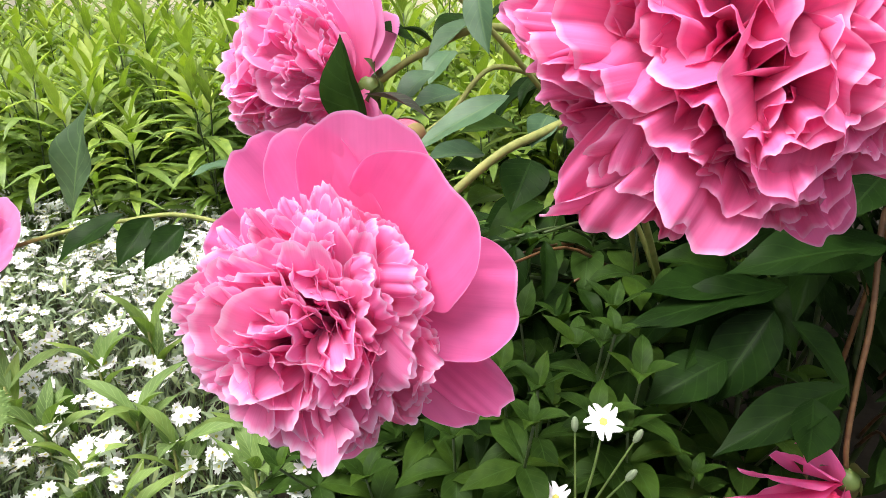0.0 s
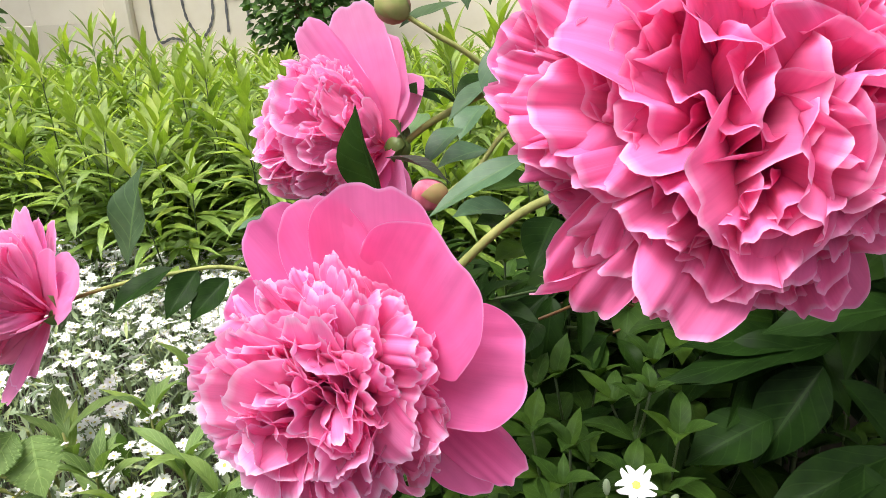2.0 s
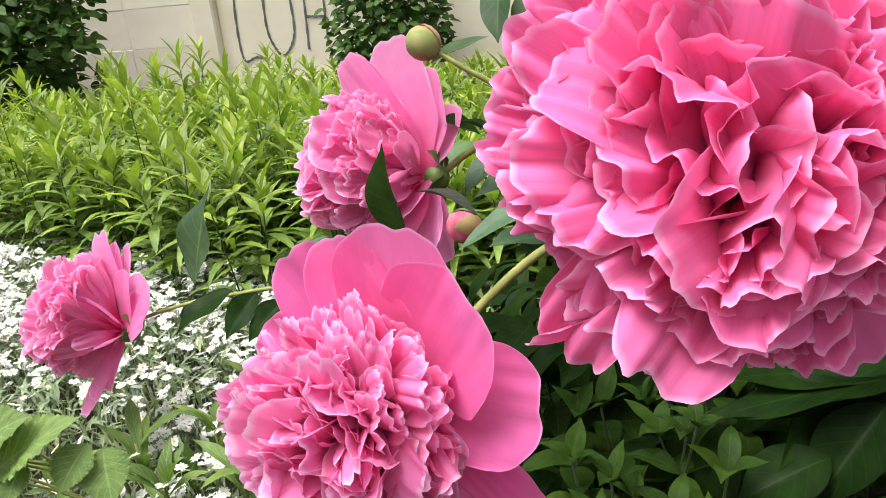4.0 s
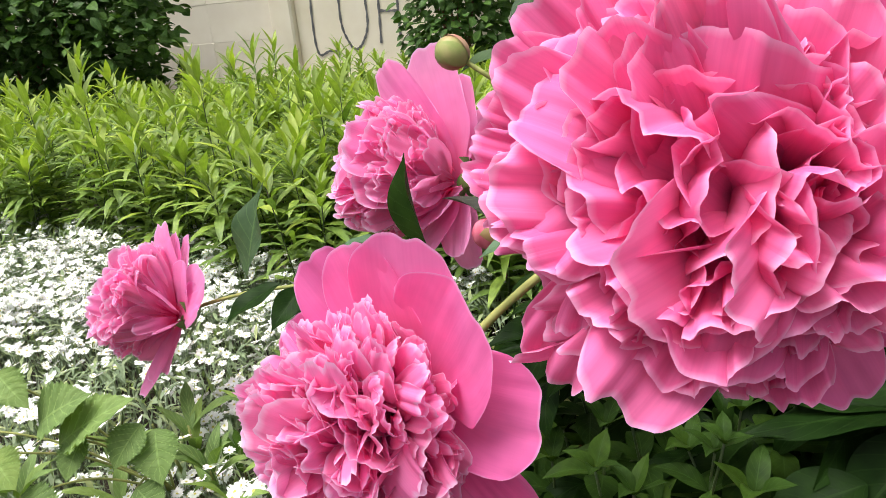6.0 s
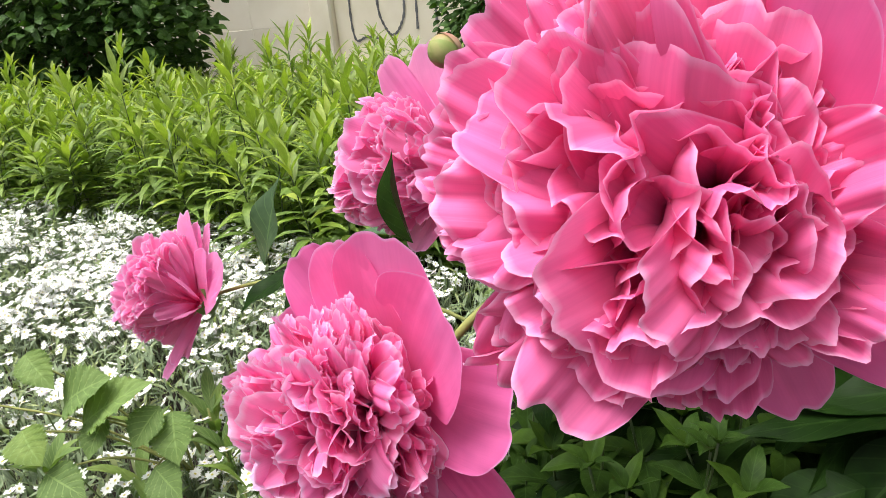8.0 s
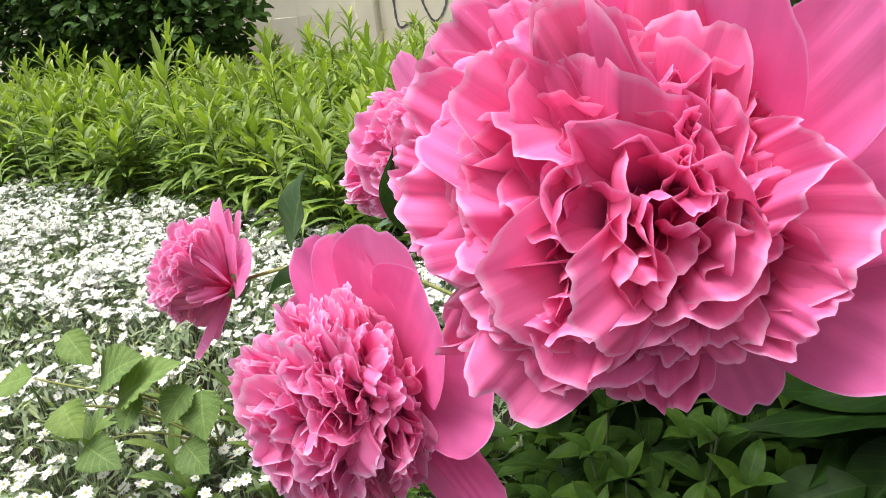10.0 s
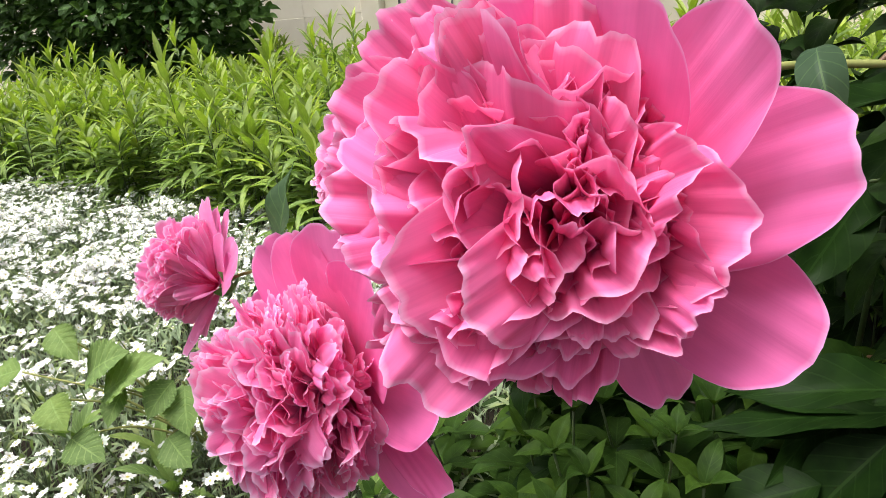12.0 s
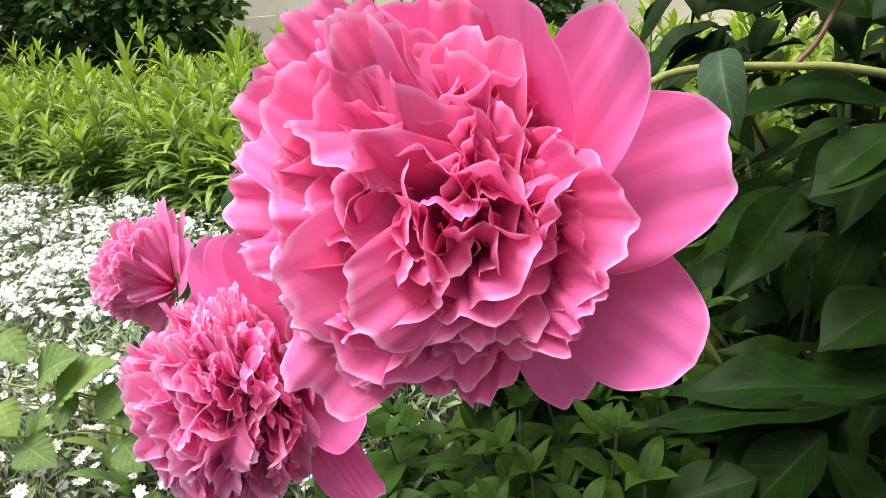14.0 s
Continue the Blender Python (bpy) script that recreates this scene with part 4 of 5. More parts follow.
def bush_fill():
    rng = np.random.default_rng(77)
    rest = Heap()
    made = 0
    faces = grid_faces(9, 6)
    roots = [Vector((0.22 + 0.30 * rng.random(), 0.62 + 0.35 * rng.random(), 0.0)) for _ in range(12)]
    for k in range(12):
        r = roots[k]
        topz = rng.uniform(0.45, 0.70)
        lean = Vector((rng.uniform(-0.12, 0.15), rng.uniform(-0.14, 0.1), topz))
        tube("stem", [r, r + lean * 0.5 + Vector((0, 0, 0.03)), r + lean], 0.0042, 0.0022, STEM_SHADED, bush)
    sprays = []
    for k in range(330):
        zone = rng.random()
        if zone < 0.72:
            p = Vector((rng.uniform(0.15, 0.75), rng.uniform(0.50, 0.95), rng.uniform(0.12, 0.78)))
            if p.y < 0.56 and p.z > 0.45 and p.x < 0.24:
                p.y += 0.12
        else:
            p = Vector((rng.uniform(-0.02, 0.3), rng.uniform(0.52, 0.80), rng.uniform(0.08, 0.40)))
        sprays.append(p)
    for k in range(300):
        sprays.append(Vector((rng.uniform(0.12, 1.3), rng.uniform(0.85, 1.5), rng.uniform(0.04, 0.68))))
    for k in range(320):
        sprays.append(Vector((rng.uniform(0.42, 1.4), rng.uniform(0.80, 1.5), rng.uniform(0.45, 0.90))))
    for k in range(150):
        sprays.append(Vector((rng.uniform(0.38, 1.0), rng.uniform(0.60, 0.92), rng.uniform(0.50, 0.84))))
    sprays.sort(key=lambda p: p.y + 0.4 * abs(p.x - 0.15))
    for p in sprays:
        out = Vector((p.x - 0.40, p.y - 0.95, 0.25 * (p.z - 0.3))).normalized()
        out = (out + Vector((rng.normal(0, 0.45), rng.normal(0, 0.35), rng.normal(0, 0.2)))).normalized()
        near = min(roots, key=lambda r: (r.xy - p.xy).length)
        stalk_from = Vector((near.x * 0.6 + p.x * 0.4, near.y * 0.6 + p.y * 0.4, max(0.03, p.z - 0.06)))
        if made < 262:
            stalk = tube("leaf_stalk", [stalk_from, (stalk_from + p) / 2 + Vector((0, 0, 0.02)), p], 0.0022, 0.0014, STEM_SHADED if rng.random() < 0.6 else STEM_RED, bush, sides=5, n=4)
        side = out.cross(Vector((0, 0, 1))).normalized()
        big = rng.uniform(0.6, 1.0)
        for a, size in ((0.0, 1.1), (0.8, 0.9), (-0.8, 0.9)):
            d = (out * math.cos(a) + side * math.sin(a) + Vector((0, 0, rng.uniform(-0.75, 0.1)))).normalized()
            face = Vector((rng.normal(0, 0.35), rng.normal(-0.25, 0.3), 1.0))
            m = frame_of(p + d * 0.008, d, face) @ Matrix.Diagonal((size * big, size * big, size * big, 1))
            me = LEAFLETS[rng.integers(len(LEAFLETS))]
            if made < 262:
                share("leaflet", me, stalk, bush_inv @ m)
            else:
                v = np.empty(len(me.vertices) * 3)
                me.vertices.foreach_get("co", v)
                s_, v_ = np.meshgrid(np.linspace(0, 1, 10), np.linspace(0, 1, 7), indexing="ij")
                rest.add(v.reshape(-1, 3), faces, np.stack([v_, s_], -1).reshape(-1, 2), m)
            made += 1
    ob = rest.link("peony_foliage", [LEAF_SHADED])
    tagged(ob, "dense dark green peony foliage deep in the clump, darkened for shade", "foliage", kind="stuff")


bush_fill()

# ---- loosestrife shoots between the peonies ----
WHORL = leaflet_set("leaf", LEAF_MID, 8, 0.025, 1.0, 0.32, 0.024, 9, 0.062)


def shoot(place, height, levels, size, rng, label="young leafy shoot with paired mid-green leaves"):
    top = thing("loosestrife_shoot", place, label, "leafy shoot", "leafy shoots")
    lean = Vector((rng.normal(0, 0.03), rng.normal(-0.03, 0.03), 0))
    tube("stem", [Vector(place), Vector(place) + lean * 0.4 + Vector((0, 0, height * 0.55)), Vector(place) + lean + Vector((0, 0, height))], 0.0016, 0.0011, STEM_SHADED, top, sides=6, n=5)
    for k in range(levels):
        f = 1 - 0.55 * (1 - k / max(1, levels - 1))
        c = lean * f * f + Vector((0, 0, height * f))
        small = 0.45 if k == levels - 1 else (0.8 if k == levels - 2 else 1.0)
        n = 4 if k >= levels - 2 else 3
        for j in range(n):
            a = j * 6.283 / n + k * 1.1 + rng.normal(0, 0.2)
            rise = 1.1 if k == levels - 1 else rng.uniform(-0.25, 0.45)
            d = Vector((math.cos(a), math.sin(a), rise)).normalized()
            s = size * small * rng.uniform(0.85, 1.2)
            share("leaf", WHORL[rng.integers(8)], top, frame_of(c, d, (-d.x * 0.5, -d.y * 0.5, 1.0)) @ Matrix.Diagonal((s, s, s, 1)))


def shoots():
    rng = np.random.default_rng(5)
    spots = [(0.105, 0.545, 0.345), (0.125, 0.56, 0.29), (0.018, 0.47, 0.27), (0.07, 0.50, 0.29), (0.16, 0.50, 0.27), (0.00, 0.56, 0.30), (0.06, 0.62, 0.34),
             (0.15, 0.62, 0.36), (0.20, 0.55, 0.30), (0.10, 0.48, 0.25), (0.02, 0.64, 0.28), (0.22, 0.48, 0.25), (0.08, 0.57, 0.33), (0.04, 0.53, 0.27), (0.12, 0.66, 0.40),
             (-0.06, 0.50, 0.22), (0.11, 0.45, 0.24), (0.14, 0.53, 0.31), (0.19, 0.45, 0.22), (0.24, 0.53, 0.30), (0.30, 0.50, 0.27), (0.05, 0.46, 0.24), (0.09, 0.64, 0.36), (0.28, 0.66, 0.38),
             (0.20, 0.64, 0.40), (-0.05, 0.57, 0.26), (0.01, 0.50, 0.25), (0.145, 0.59, 0.34), (0.34, 0.56, 0.30), (0.23, 0.58, 0.35), (-0.09, 0.56, 0.24), (-0.07, 0.63, 0.26), (-0.04, 0.68, 0.28), (-0.11, 0.66, 0.24), (0.00, 0.76, 0.30), (-0.08, 0.74, 0.27), (-0.10, 0.50, 0.21), (0.05, 0.80, 0.34), (-0.02, 0.84, 0.30), (-0.03, 0.46, 0.22), (-0.06, 0.42, 0.18), (-0.03, 0.52, 0.24), (0.17, 0.57, 0.35), (0.09, 0.70, 0.42), (0.26, 0.60, 0.34), (0.03, 0.72, 0.38), (-0.02, 0.60, 0.28), (0.036, 0.50, 0.35), (0.077, 0.475, 0.34), (0.112, 0.515, 0.345), (0.144, 0.485, 0.33), (0.047, 0.445, 0.335), (0.081, 0.445, 0.33), (0.102, 0.494, 0.365), (0.20, 0.50, 0.33), (0.17, 0.47, 0.31)]
    for x, y, z in spots:
        shoot((x, y, 0.0), z, 5, rng.uniform(0.9, 1.35), rng)


shoots()

# ---- goldenrod bed ----
def weed_plant(rng, height, heap, place, leaves=30, nu=4):
    """A straight stem with narrow leaves all round it, upright at the growing tip."""
    lean = Vector((rng.normal(0, 0.06), rng.normal(0, 0.06), 0)) * height
    p0 = Vector(place)
    v, f = tube_data([p0, p0 + lean * 0.4 + Vector((0, 0, height * 0.5)), p0 + lean + Vector((0, 0, height))], 0.0022, 0.0012, 4, 3)
    heap.add([tuple(q) for q in v], f, None, None, 1)
    faces = grid_faces(nu, 2)
    a = rng.uniform(0, 6.28)
    for k in range(leaves):
        f = 0.30 + 0.70 * (k / (leaves - 1)) ** 0.8
        a += 2.4 + rng.normal(0, 0.2)
        topness = max(0.0, (f - 0.82) / 0.18)
        d = Vector((math.cos(a), math.sin(a), 0.25 + 2.2 * topness ** 1.3 + rng.normal(0, 0.25))).normalized()
        length = rng.uniform(0.085, 0.135) * (1 - 0.35 * topness)
        lv, uv = leaf_sheet(rng, length, rng.uniform(0.015, 0.022), 1.1 * (1 - 0.7 * topness) * rng.uniform(0.5, 1.5), 0.35, 0.01, 0.4, 0.8, nu, 2)
        heap.add(lv, faces, uv, frame_of(p0 + lean * f * f + Vector((0, 0, height * f)), d, (-d.x * 0.6, -d.y * 0.6, 1)), 2 if f > 0.86 + rng.normal(0, 0.03) else 0)


def bed_front(x):
    return 1.07 + 0.26 * min(1.0, max(0.0, (-x - 0.65) / 0.5))


def goldenrod():
    rng = np.random.default_rng(19)
    kinds = []
    for k in range(14):
        heap = Heap()
        weed_plant(rng, rng.uniform(0.40, 0.50), heap, (0, 0, 0), 30)
        kinds.append(heap)
    front, rest = 0, Heap()
    meshes = []
    for k in range(6):
        heap = kinds[k]
        top = heap.link("goldenrod_plant", [WEED, STEM_SHADED, WEED_TIP])
        meshes.append(top.data)
        bpy.data.objects.remove(top)
    n = 0
    for k in range(1300):
        y = 1.07 + 2.84 * rng.random() ** 1.25
        x = rng.uniform(-1.3 - y * 0.85, 0.30 + y * 0.22)
        if y < bed_front(x) + 0.05 * rng.random():
            continue
        size = rng.uniform(0.72, 0.98) * (0.80 if y > 2.6 else 0.97) * (1.28 if rng.random() < 0.11 else 1.0)
        m = pose(x, y, -0.005, 0, 0, rng.uniform(0, 360)) @ Matrix.Diagonal((1, 1, size, 1))
        if y < bed_front(x) + 0.22 and -1.4 < x < 0.1 and front < 40:
            ob = new("goldenrod_plant", meshes[rng.integers(6)])
            ob.matrix_basis = m
            tagged(ob, "bright green goldenrod plant with narrow pointed leaves", "goldenrod", "goldenrod plants")
            front += 1
            continue
        heap = kinds[rng.integers(14)]
        mm = np.array(m)
        rest.v.append(np.concatenate(heap.v) @ mm[:3, :3].T + mm[:3, 3])
        rest.uv.append(np.concatenate(heap.uv))
        rest.f += [tuple(i + rest.n for i in f) for f in heap.f]
        rest.m += heap.m
        rest.n += heap.n
        n += 1
    ob = rest.link("goldenrod_bed", [WEED, STEM_SHADED, WEED_TIP])
    tagged(ob, "thick bed of bright green goldenrod with narrow leaves", "goldenrod bed", kind="stuff")


goldenrod()


# ---- dark shrubs before the wall ----
def shrub(name, place, size, n, leaf, seed, label):
    rng = np.random.default_rng(seed)
    top = thing(name, place, label, "shrub", "dark shrubs")
    for k in range(7):
        a = k * 0.9
        tip = Vector((math.cos(a) * size[0] * 0.6, math.sin(a) * size[1] * 0.5, size[2] * rng.uniform(0.6, 0.95)))
        tube("branch", [Vector(place), Vector(place) + Vector((tip.x * 0.4, tip.y * 0.4, tip.z * 0.55)), Vector(place) + tip], 0.012, 0.003, STEM_RED, top, sides=6, n=5)
    crown = Heap()
    faces = grid_faces(6, 4)
    for k in range(n):
        while True:
            q = Vector(rng.uniform(-1, 1, 3))
            if 0.25 < q.length < 1 + 0.25 * noise.noise(q * 3 + Vector((seed, 0, 0))):
                break
        p = Vector((q.x * size[0], q.y * size[1], size[2] * (0.5 + 0.5 * q.z)))
        d = Vector((q.x + rng.normal(0, 0.5), q.y + rng.normal(0, 0.5), rng.normal(-0.2, 0.4))).normalized()
        lv, uv = leaf_sheet(rng, leaf * rng.uniform(0.6, 1.2), leaf * rng.uniform(0.5, 0.75), 0.6, 0.2, 0.02, 0.4, 0.7, 6, 4)
        crown.add(lv, faces, uv, frame_of(p, d, (rng.normal(0, 0.4), -0.5 + rng.normal(0, 0.3), 1)))
    crown.link("crown", [SHRUB], top, "dark green leaves")


shrub("shrub", (-3.64, 3.35, 0.0), (1.22, 0.6, 1.6), 10000, 0.078, 3, "large dark green leafy shrub against the wall")
shrub("shrub", (-1.02, 3.95, 0.0), (0.34, 0.25, 1.2), 2000, 0.066, 4, "smaller dark green shrub against the cream wall")

# ---- white snow-in-summer ----
def white_flower_data(rng, size, open_=1.0):
    """Five notched petals, each of two lobes, round a small yellow-green centre."""
    heap = Heap()
    faces = grid_faces(3, 4)
    for k in range(5):
        a = k * 1.2566 + rng.normal(0, 0.06)
        v, uv = petal_sheet(rng, size * 0.52, size * 0.34, 0.35 * open_, 0.2, -0.05, 0.0003, 0.0, 0.34, 0.35, 0.25, 3, 4)
        d = Vector((math.cos(a), math.sin(a), 0.32))
        heap.add(v, faces, uv, frame_of((0, 0, 0), d, (0, 0, 1)))
    return heap


def disc_data(size):
    verts = [(0, 0, size * 0.5)] + [(math.cos(k) * size, math.sin(k) * size, 0) for k in np.linspace(0, 2 * math.pi, 7)[:-1]]
    return verts, [(0, 1 + k, 1 + (k + 1) % 6) for k in range(6)]


def carpet_height(x, y):
    return 0.185 + 0.02 * noise.noise(Vector((x * 5, y * 5, 0))) + 0.012 * noise.noise(Vector((x * 14, y * 14, 5)))


def carpet():
    rng = np.random.default_rng(31)
    kinds = []
    for k in range(10):
        h = white_flower_data(rng, rng.uniform(0.0145, 0.0195), rng.uniform(0.4, 1.6))
        dv, df = disc_data(0.0016)
        h.add(dv, df, None, pose(0, 0, 0.001), 1)
        kinds.append(h)
    flowers, green = Heap(), Heap()
    lf = grid_faces(2, 2)
    clumps = [(rng.uniform(-2.4, 0.05), rng.uniform(0.30, 1.6)) for _ in range(1150)]
    for cx, cy in clumps:
        if cy > bed_front(cx) + 0.10 or cx > -0.13 + 0.25 * max(0.0, cy - 0.75) or cx < -1.0 - 1.1 * cy:
            continue
        patch = noise.noise(Vector((cx * 3.2, cy * 3.2, 9)))
        if (patch < -0.15 and rng.random() < 0.8) or (cy < 0.80 and rng.random() < 0.60):
            continue
        tufts = 1 if (cx > -0.30 and cy > 0.8) else int(rng.integers(2, 6))
        for _ in range(tufts):
            tx, ty = cx + rng.normal(0, 0.045), cy + rng.normal(0, 0.045)
            tz = carpet_height(tx, ty) + rng.uniform(-0.01, 0.03)
            root = (tx + rng.normal(0, 0.012), ty + rng.normal(0, 0.012), tz - 0.07)
            for j in range(int(rng.integers(4, 10))):
                x, y = tx + rng.normal(0, 0.014), ty + rng.normal(0, 0.014)
                z = tz + rng.normal(0, 0.006)
                tilt = Euler((rng.normal(0.30, 0.35), rng.normal(0, 0.35), rng.uniform(0, 6.28)))
                h = kinds[rng.integers(10)]
                mm = np.array(Matrix.LocRotScale((x, y, z), tilt, None))
                flowers.v.append(np.concatenate(h.v) @ mm[:3, :3].T + mm[:3, 3])
                flowers.uv.append(np.concatenate(h.uv))
                flowers.f += [tuple(i + flowers.n for i in f) for f in h.f]
                flowers.m += h.m
                flowers.n += h.n
                v, f = tube_data([(x, y, z), root], 0.0006, 0.0008, 3, 1)
                green.add([tuple(q) for q in v], f, None)
    for k in range(34000):
        x, y = rng.uniform(-2.3, 0.06), rng.uniform(0.30, 1.55)
        if y > bed_front(x) + 0.1 or x < -1.0 - 1.1 * y:
            continue
        z = carpet_height(x, y) - abs(rng.normal(0.03, 0.035))
        d = Vector((rng.normal(0, 1), rng.normal(0, 1), rng.uniform(0.0, 1.6))).normalized()
        v, uv = leaf_sheet(rng, rng.uniform(0.02, 0.042), rng.uniform(0.004, 0.0075), 0.6, 0.2, 0, 0.45, 0.6, 2, 2)
        green.add(v, lf, uv, frame_of((x, y, z), d, (0, 0, 1)))
    for k in range(2600):
        x, y = rng.uniform(-2.2, 0.05), rng.uniform(0.30, 1.5)
        if y > bed_front(x) + 0.1 or x < -1.0 - 1.1 * y:
            continue
        v, f = tube_data([(x, y, 0), (x + rng.normal(0, 0.03), y + rng.normal(0, 0.03), carpet_height(x, y) - 0.01)], 0.001, 0.0007, 3, 2)
        green.add([tuple(q) for q in v], f, None)
    ob = flowers.link("snow_in_summer_flowers", [WHITE, YELLOW])
    tagged(ob, "carpet of small white flowers with notched petals", "white flowers", kind="stuff")
    ob = green.link("snow_in_summer_foliage", [SILVER])
    tagged(ob, "narrow silvery green leaves and stems under white flowers", "ground cover", kind="stuff")


carpet()

FLOWER_PETALS = []
for _k in range(4):
    _rng = np.random.default_rng(60 + _k)
    _v, _uv = petal_sheet(_rng, 0.0085, 0.0062, 0.3, 0.15, -0.05, 0.0003, 0.0, 0.48, 0.35, 0.25, 8, 10)
    _o = link_mesh("petal", _v, grid_faces(8, 10), WHITE, None, _uv)
    FLOWER_PETALS.append(_o.data)
    bpy.data.objects.remove(_o)


def white_flower(place, axis, size, stem_to, seed, buds=(), group="single white flowers"):
    """One open flower whose petals, centre and stem can be told apart."""
    rng = np.random.default_rng(seed)
    top = thing("white_flower", place, "small white flower with five notched petals on a thin stem", "white flower", group)
    turn = frame_of((0, 0, 0), axis, (0.2, 0.1, 1))
    for k in range(5):
        a = k * 1.2566 + rng.normal(0, 0.05)
        share("petal", FLOWER_PETALS[k % 4], top, turn @ frame_of((0, 0, 0), (math.cos(a), math.sin(a), 0.35), (0, 0, 1)) @ Matrix.Diagonal((size, size, size, 1)))
    dv, df = disc_data(0.0017 * size)
    mm = np.array(turn @ pose(0, 0, 0.001))
    link_mesh("centre", np.array(dv) @ mm[:3, :3].T + mm[:3, 3], df, YELLOW, top, None, "yellow-green centre")
    tube("stem", [place, (Vector(place) + Vector(stem_to)) / 2 + Vector((0.003, 0, 0.01)), stem_to], 0.0009, 0.0011, SEPAL, top, sides=6, n=6)
    for b in buds:
        d = (Vector(b) - Vector(stem_to)).normalized()
        bm = bmesh.new()
        bmesh.ops.create_uvsphere(bm, u_segments=8, v_segments=6, radius=0.003)
        bm.transform(frame_of(Vector(b) - Vector(place), d, (0, 1, 0.1)) @ Matrix.Diagonal((0.9, 0.9, 1.9, 1)))
        me = bpy.data.meshes.new("bud")
        bm.to_mesh(me)
        bm.free()
        me.materials.append(SILVER)
        ob = new("bud", me)
        ob.parent = tube("bud_stalk", [b, (Vector(b) + Vector(stem_to)) / 2, stem_to], 0.0008, 0.001, SEPAL, top, sides=5, n=4)


white_flower(at(4.05, 17.6, -4.37), way(-0.1, -0.85, 0.5), 1.75, at(3.4, 17.9, -7.2), 1, [at(3.35, 17.7, -4.45), at(4.9, 17.5, -4.7), at(4.7, 17.4, -5.65)])
white_flower(at(2.85, 17.6, -6.3), way(-0.3, -0.7, 0.6), 1.5, at(3.2, 18.2, -8.5), 2)


def single_flowers():
    rng = np.random.default_rng(8)
    for k in range(46):
        x, y = rng.uniform(-0.85, -0.12), rng.uniform(0.36, 0.72)
        z = carpet_height(x, y) + rng.uniform(0.01, 0.04)
        white_flower((x, y, z), (rng.normal(0, 0.3), rng.normal(-0.25, 0.3), 1), rng.uniform(1.15, 1.55), (x + rng.normal(0, 0.02), y + rng.normal(0.01, 0.02), 0.10), 100 + k)


single_flowers()

# ---- raspberry sucker, round leaf and grassy shoots among the white flowers ----
RASP = leaflet_set("leaflet", LEAF_FRESH, 5, 0.048, 0.5, 0.2, 0.012, 14, 0.062, 0.36, 44, 10, 0.08, 0.030)


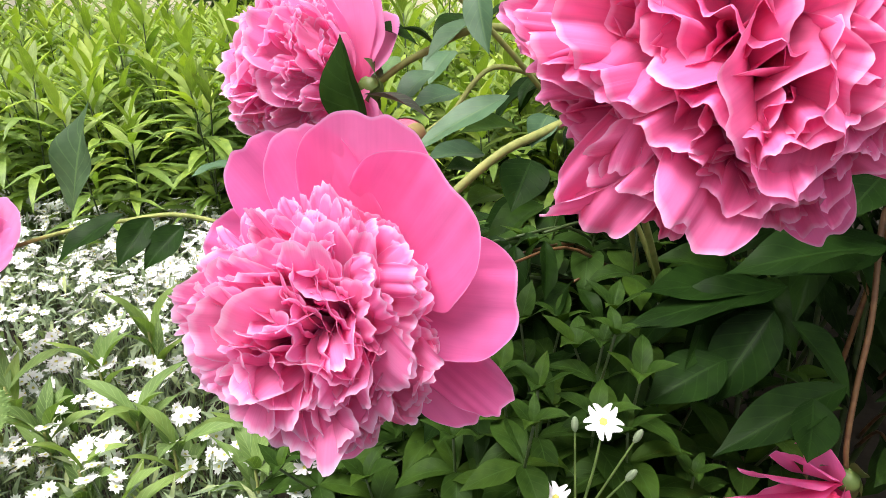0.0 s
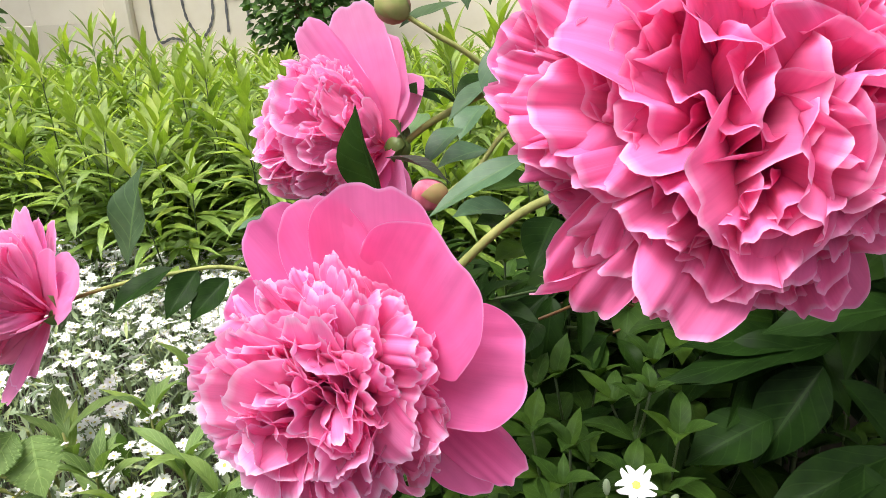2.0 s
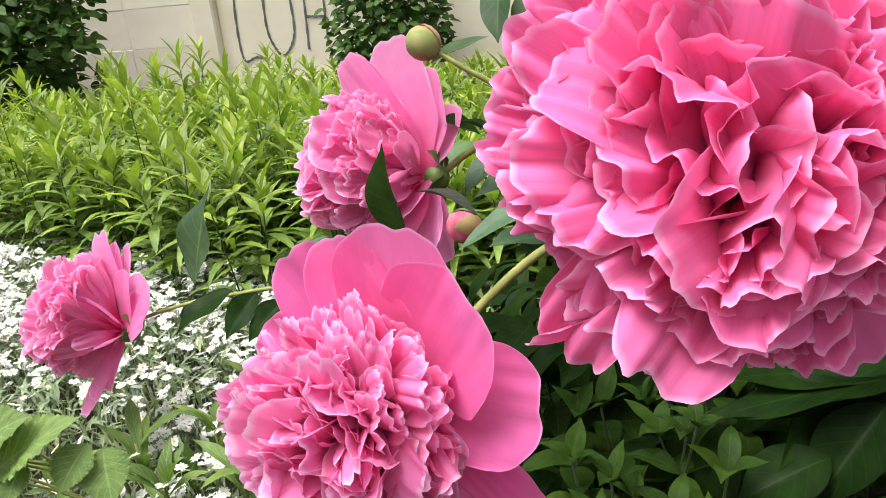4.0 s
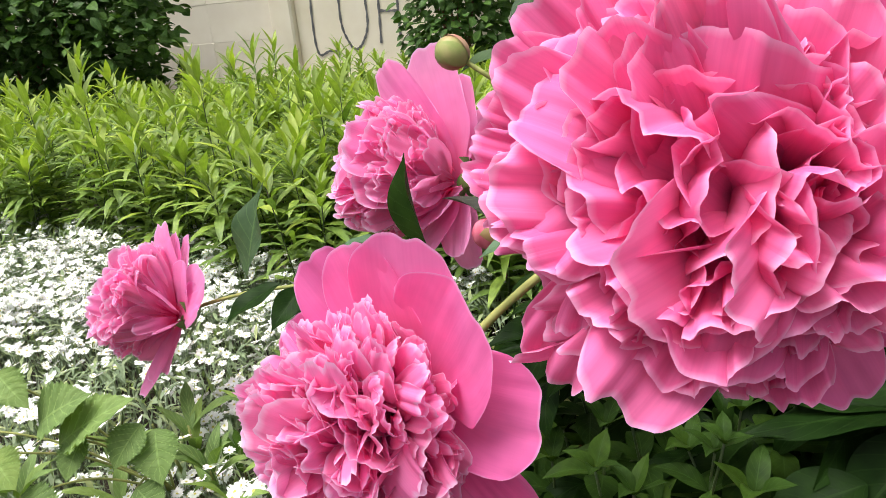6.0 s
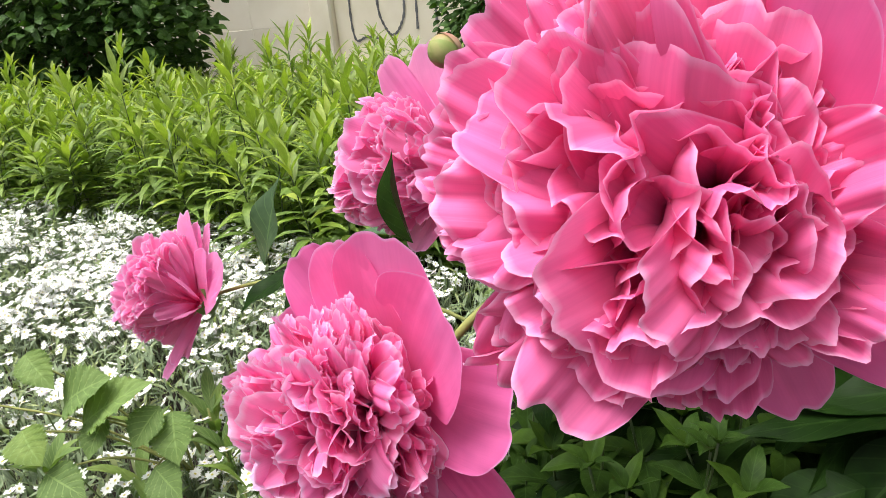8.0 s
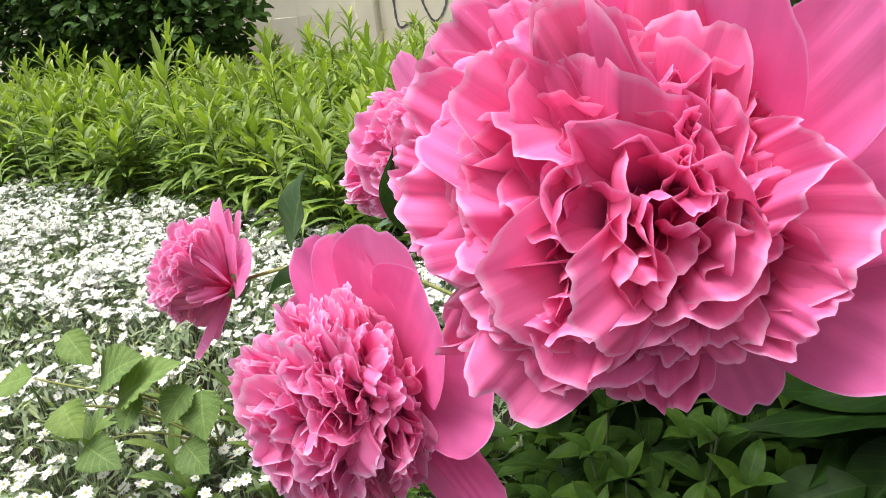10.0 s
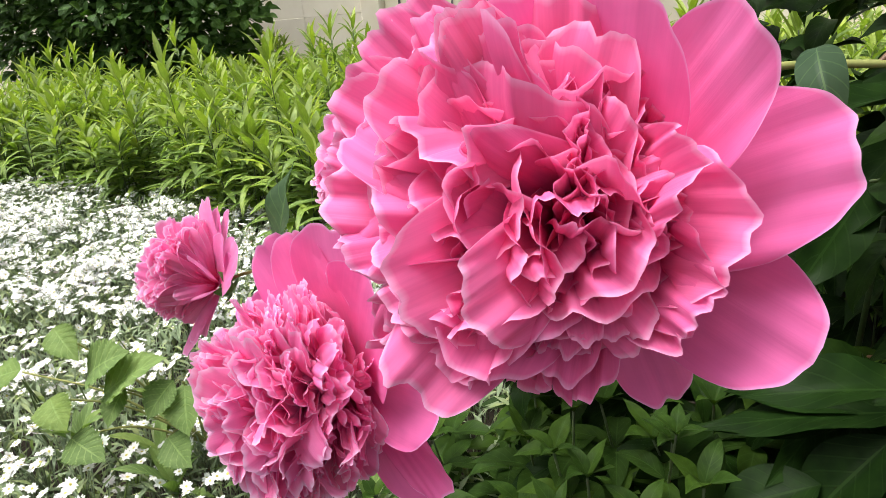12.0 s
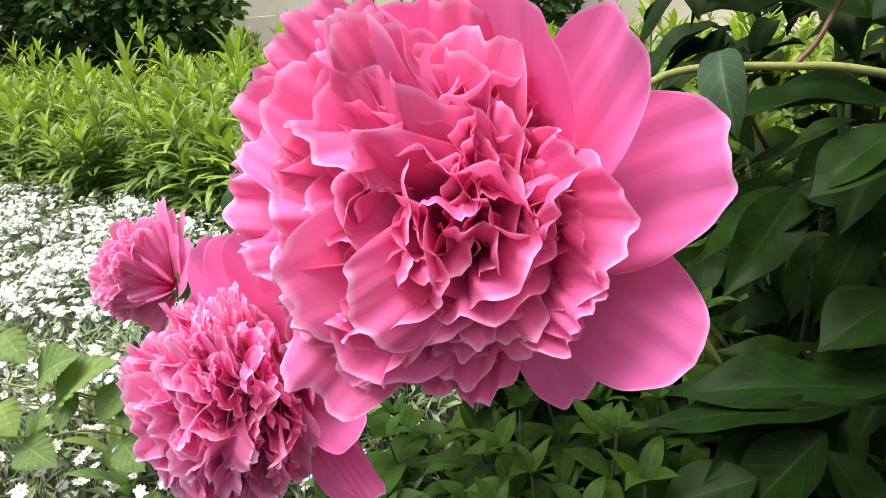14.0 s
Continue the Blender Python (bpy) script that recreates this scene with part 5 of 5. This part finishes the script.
def raspberry():
    top = thing("raspberry_sucker", (-0.46, 0.60, 0.0), "raspberry sucker with toothed fresh green leaves", "raspberry plant")
    inv = top.matrix_basis.inverted()
    rng = np.random.default_rng(2)
    c1, c2 = at(-14.8, 21.8, -4.2), at(-18.2, 20.6, -4.7)
    tube("cane", [(-0.46, 0.60, 0.0), (-0.45, 0.58, 0.12), (-0.43, 0.53, 0.26)], 0.003, 0.002, STEM, top)
    for base, tip, s in ((at(-18.64, 20.37, -4.33), at(-16.69, 20.15, -3.02), 1.0), (at(-17.91, 20.64, -5.03), at(-15.26, 20.64, -3.14), 0.85), (at(-14.63, 21.74, -4.33), at(-13.84, 21.21, -6.01), 1.15),
                         (at(-15.1, 21.57, -4.16), at(-15.46, 20.64, -5.5), 1.15), (at(-20.19, 19.79, -2.47), at(-18.53, 19.53, -3.43), 1.0),
                         (at(-20.18, 19.88, -5.42), at(-18.84, 19.51, -6.36), 1.1), (at(-17.09, 20.91, -4.7), at(-17.06, 20.09, -6.0), 1.1),
                         (at(-15.2, 21.61, -6.54), at(-13.7, 21.29, -7.28), 1.1), (at(-19.21, 20.25, -7.02), at(-17.25, 20.09, -7.45), 1.1), (at(-22.2, 19.9, -4.5), at(-24.0, 19.6, -5.2), 1.0)):
        L = (tip - base).length / 0.062
        share("leaflet", RASP[rng.integers(5)], top, inv @ frame_of(base, tip - base, way(0.1, -0.85, 0.5)) @ Matrix.Diagonal((L * s * 1.02, L * 1.1, L * 1.1, 1)))
    for a in (c1, c2, at(-17.09, 20.91, -4.7), at(-20.19, 19.85, -2.6), at(-20.1, 19.9, -5.4), at(-15.2, 21.61, -6.54), at(-19.2, 20.25, -7.0), at(-22.1, 19.9, -4.6)):
        tube("leaf_stalk", [a, (a + Vector((-0.43, 0.53, 0.20))) / 2 + Vector((0, 0, 0.01)), (-0.43, 0.53, 0.18)], 0.0012, 0.0016, STEM, top, sides=5)


raspberry()


def broad_leaf_shoots():
    rng = np.random.default_rng(12)
    top = thing("leafy_seedling", (-0.40, 0.62, 0.0), "seedling with a single rounded green leaf", "seedling")
    hero_leaf(at(-15.0, 27.0, -5.3), at(-14.0, 26.7, -7.0), 0.036, way(-0.3, -0.8, 0.4), LEAF_MID, 0.3, 0.1, 0.01, "", 30, top)
    tube("stem", [at(-15.0, 27.0, -5.3), (-0.405, 0.625, 0.1), (-0.40, 0.62, 0.0)], 0.0012, 0.0016, STEM, top, sides=6)
    spots = [(-0.33, 0.50, 0.20), (-0.30, 0.56, 0.22), (-0.42, 0.46, 0.18), (-0.25, 0.52, 0.21), (-0.36, 0.62, 0.23), (-0.48, 0.50, 0.18), (-0.20, 0.58, 0.22), (-0.28, 0.46, 0.19), (-0.38, 0.54, 0.21), (-0.22, 0.64, 0.23), (-0.45, 0.60, 0.22), (-0.33, 0.68, 0.24), (-0.52, 0.55, 0.20), (-0.17, 0.50, 0.20), (-0.26, 0.72, 0.25), (-0.60, 0.48, 0.19)]
    for k, (x, y, z) in enumerate(spots):
        sd = thing("willowherb_shoot", (x, y, 0.0), "fresh green shoot with long pointed leaves", "leafy shoot", "fresh shoots")
        tube("stem", [(x, y, 0), (x, y - 0.005, z)], 0.0018, 0.0014, STEM, sd, sides=6)
        for j in range(8):
            a = j * 2.4 + k
            d = Vector((math.cos(a), math.sin(a), rng.uniform(0.3, 1.4))).normalized()
            b = Vector((x, y, z * rng.uniform(0.72, 1.0)))
            hero_leaf(b, b + d * rng.uniform(0.05, 0.08), 0.016, (-d.x, -d.y, 1), LEAF_FRESH, 0.8, 0.3, 0.01, "", j, sd)


broad_leaf_shoots()
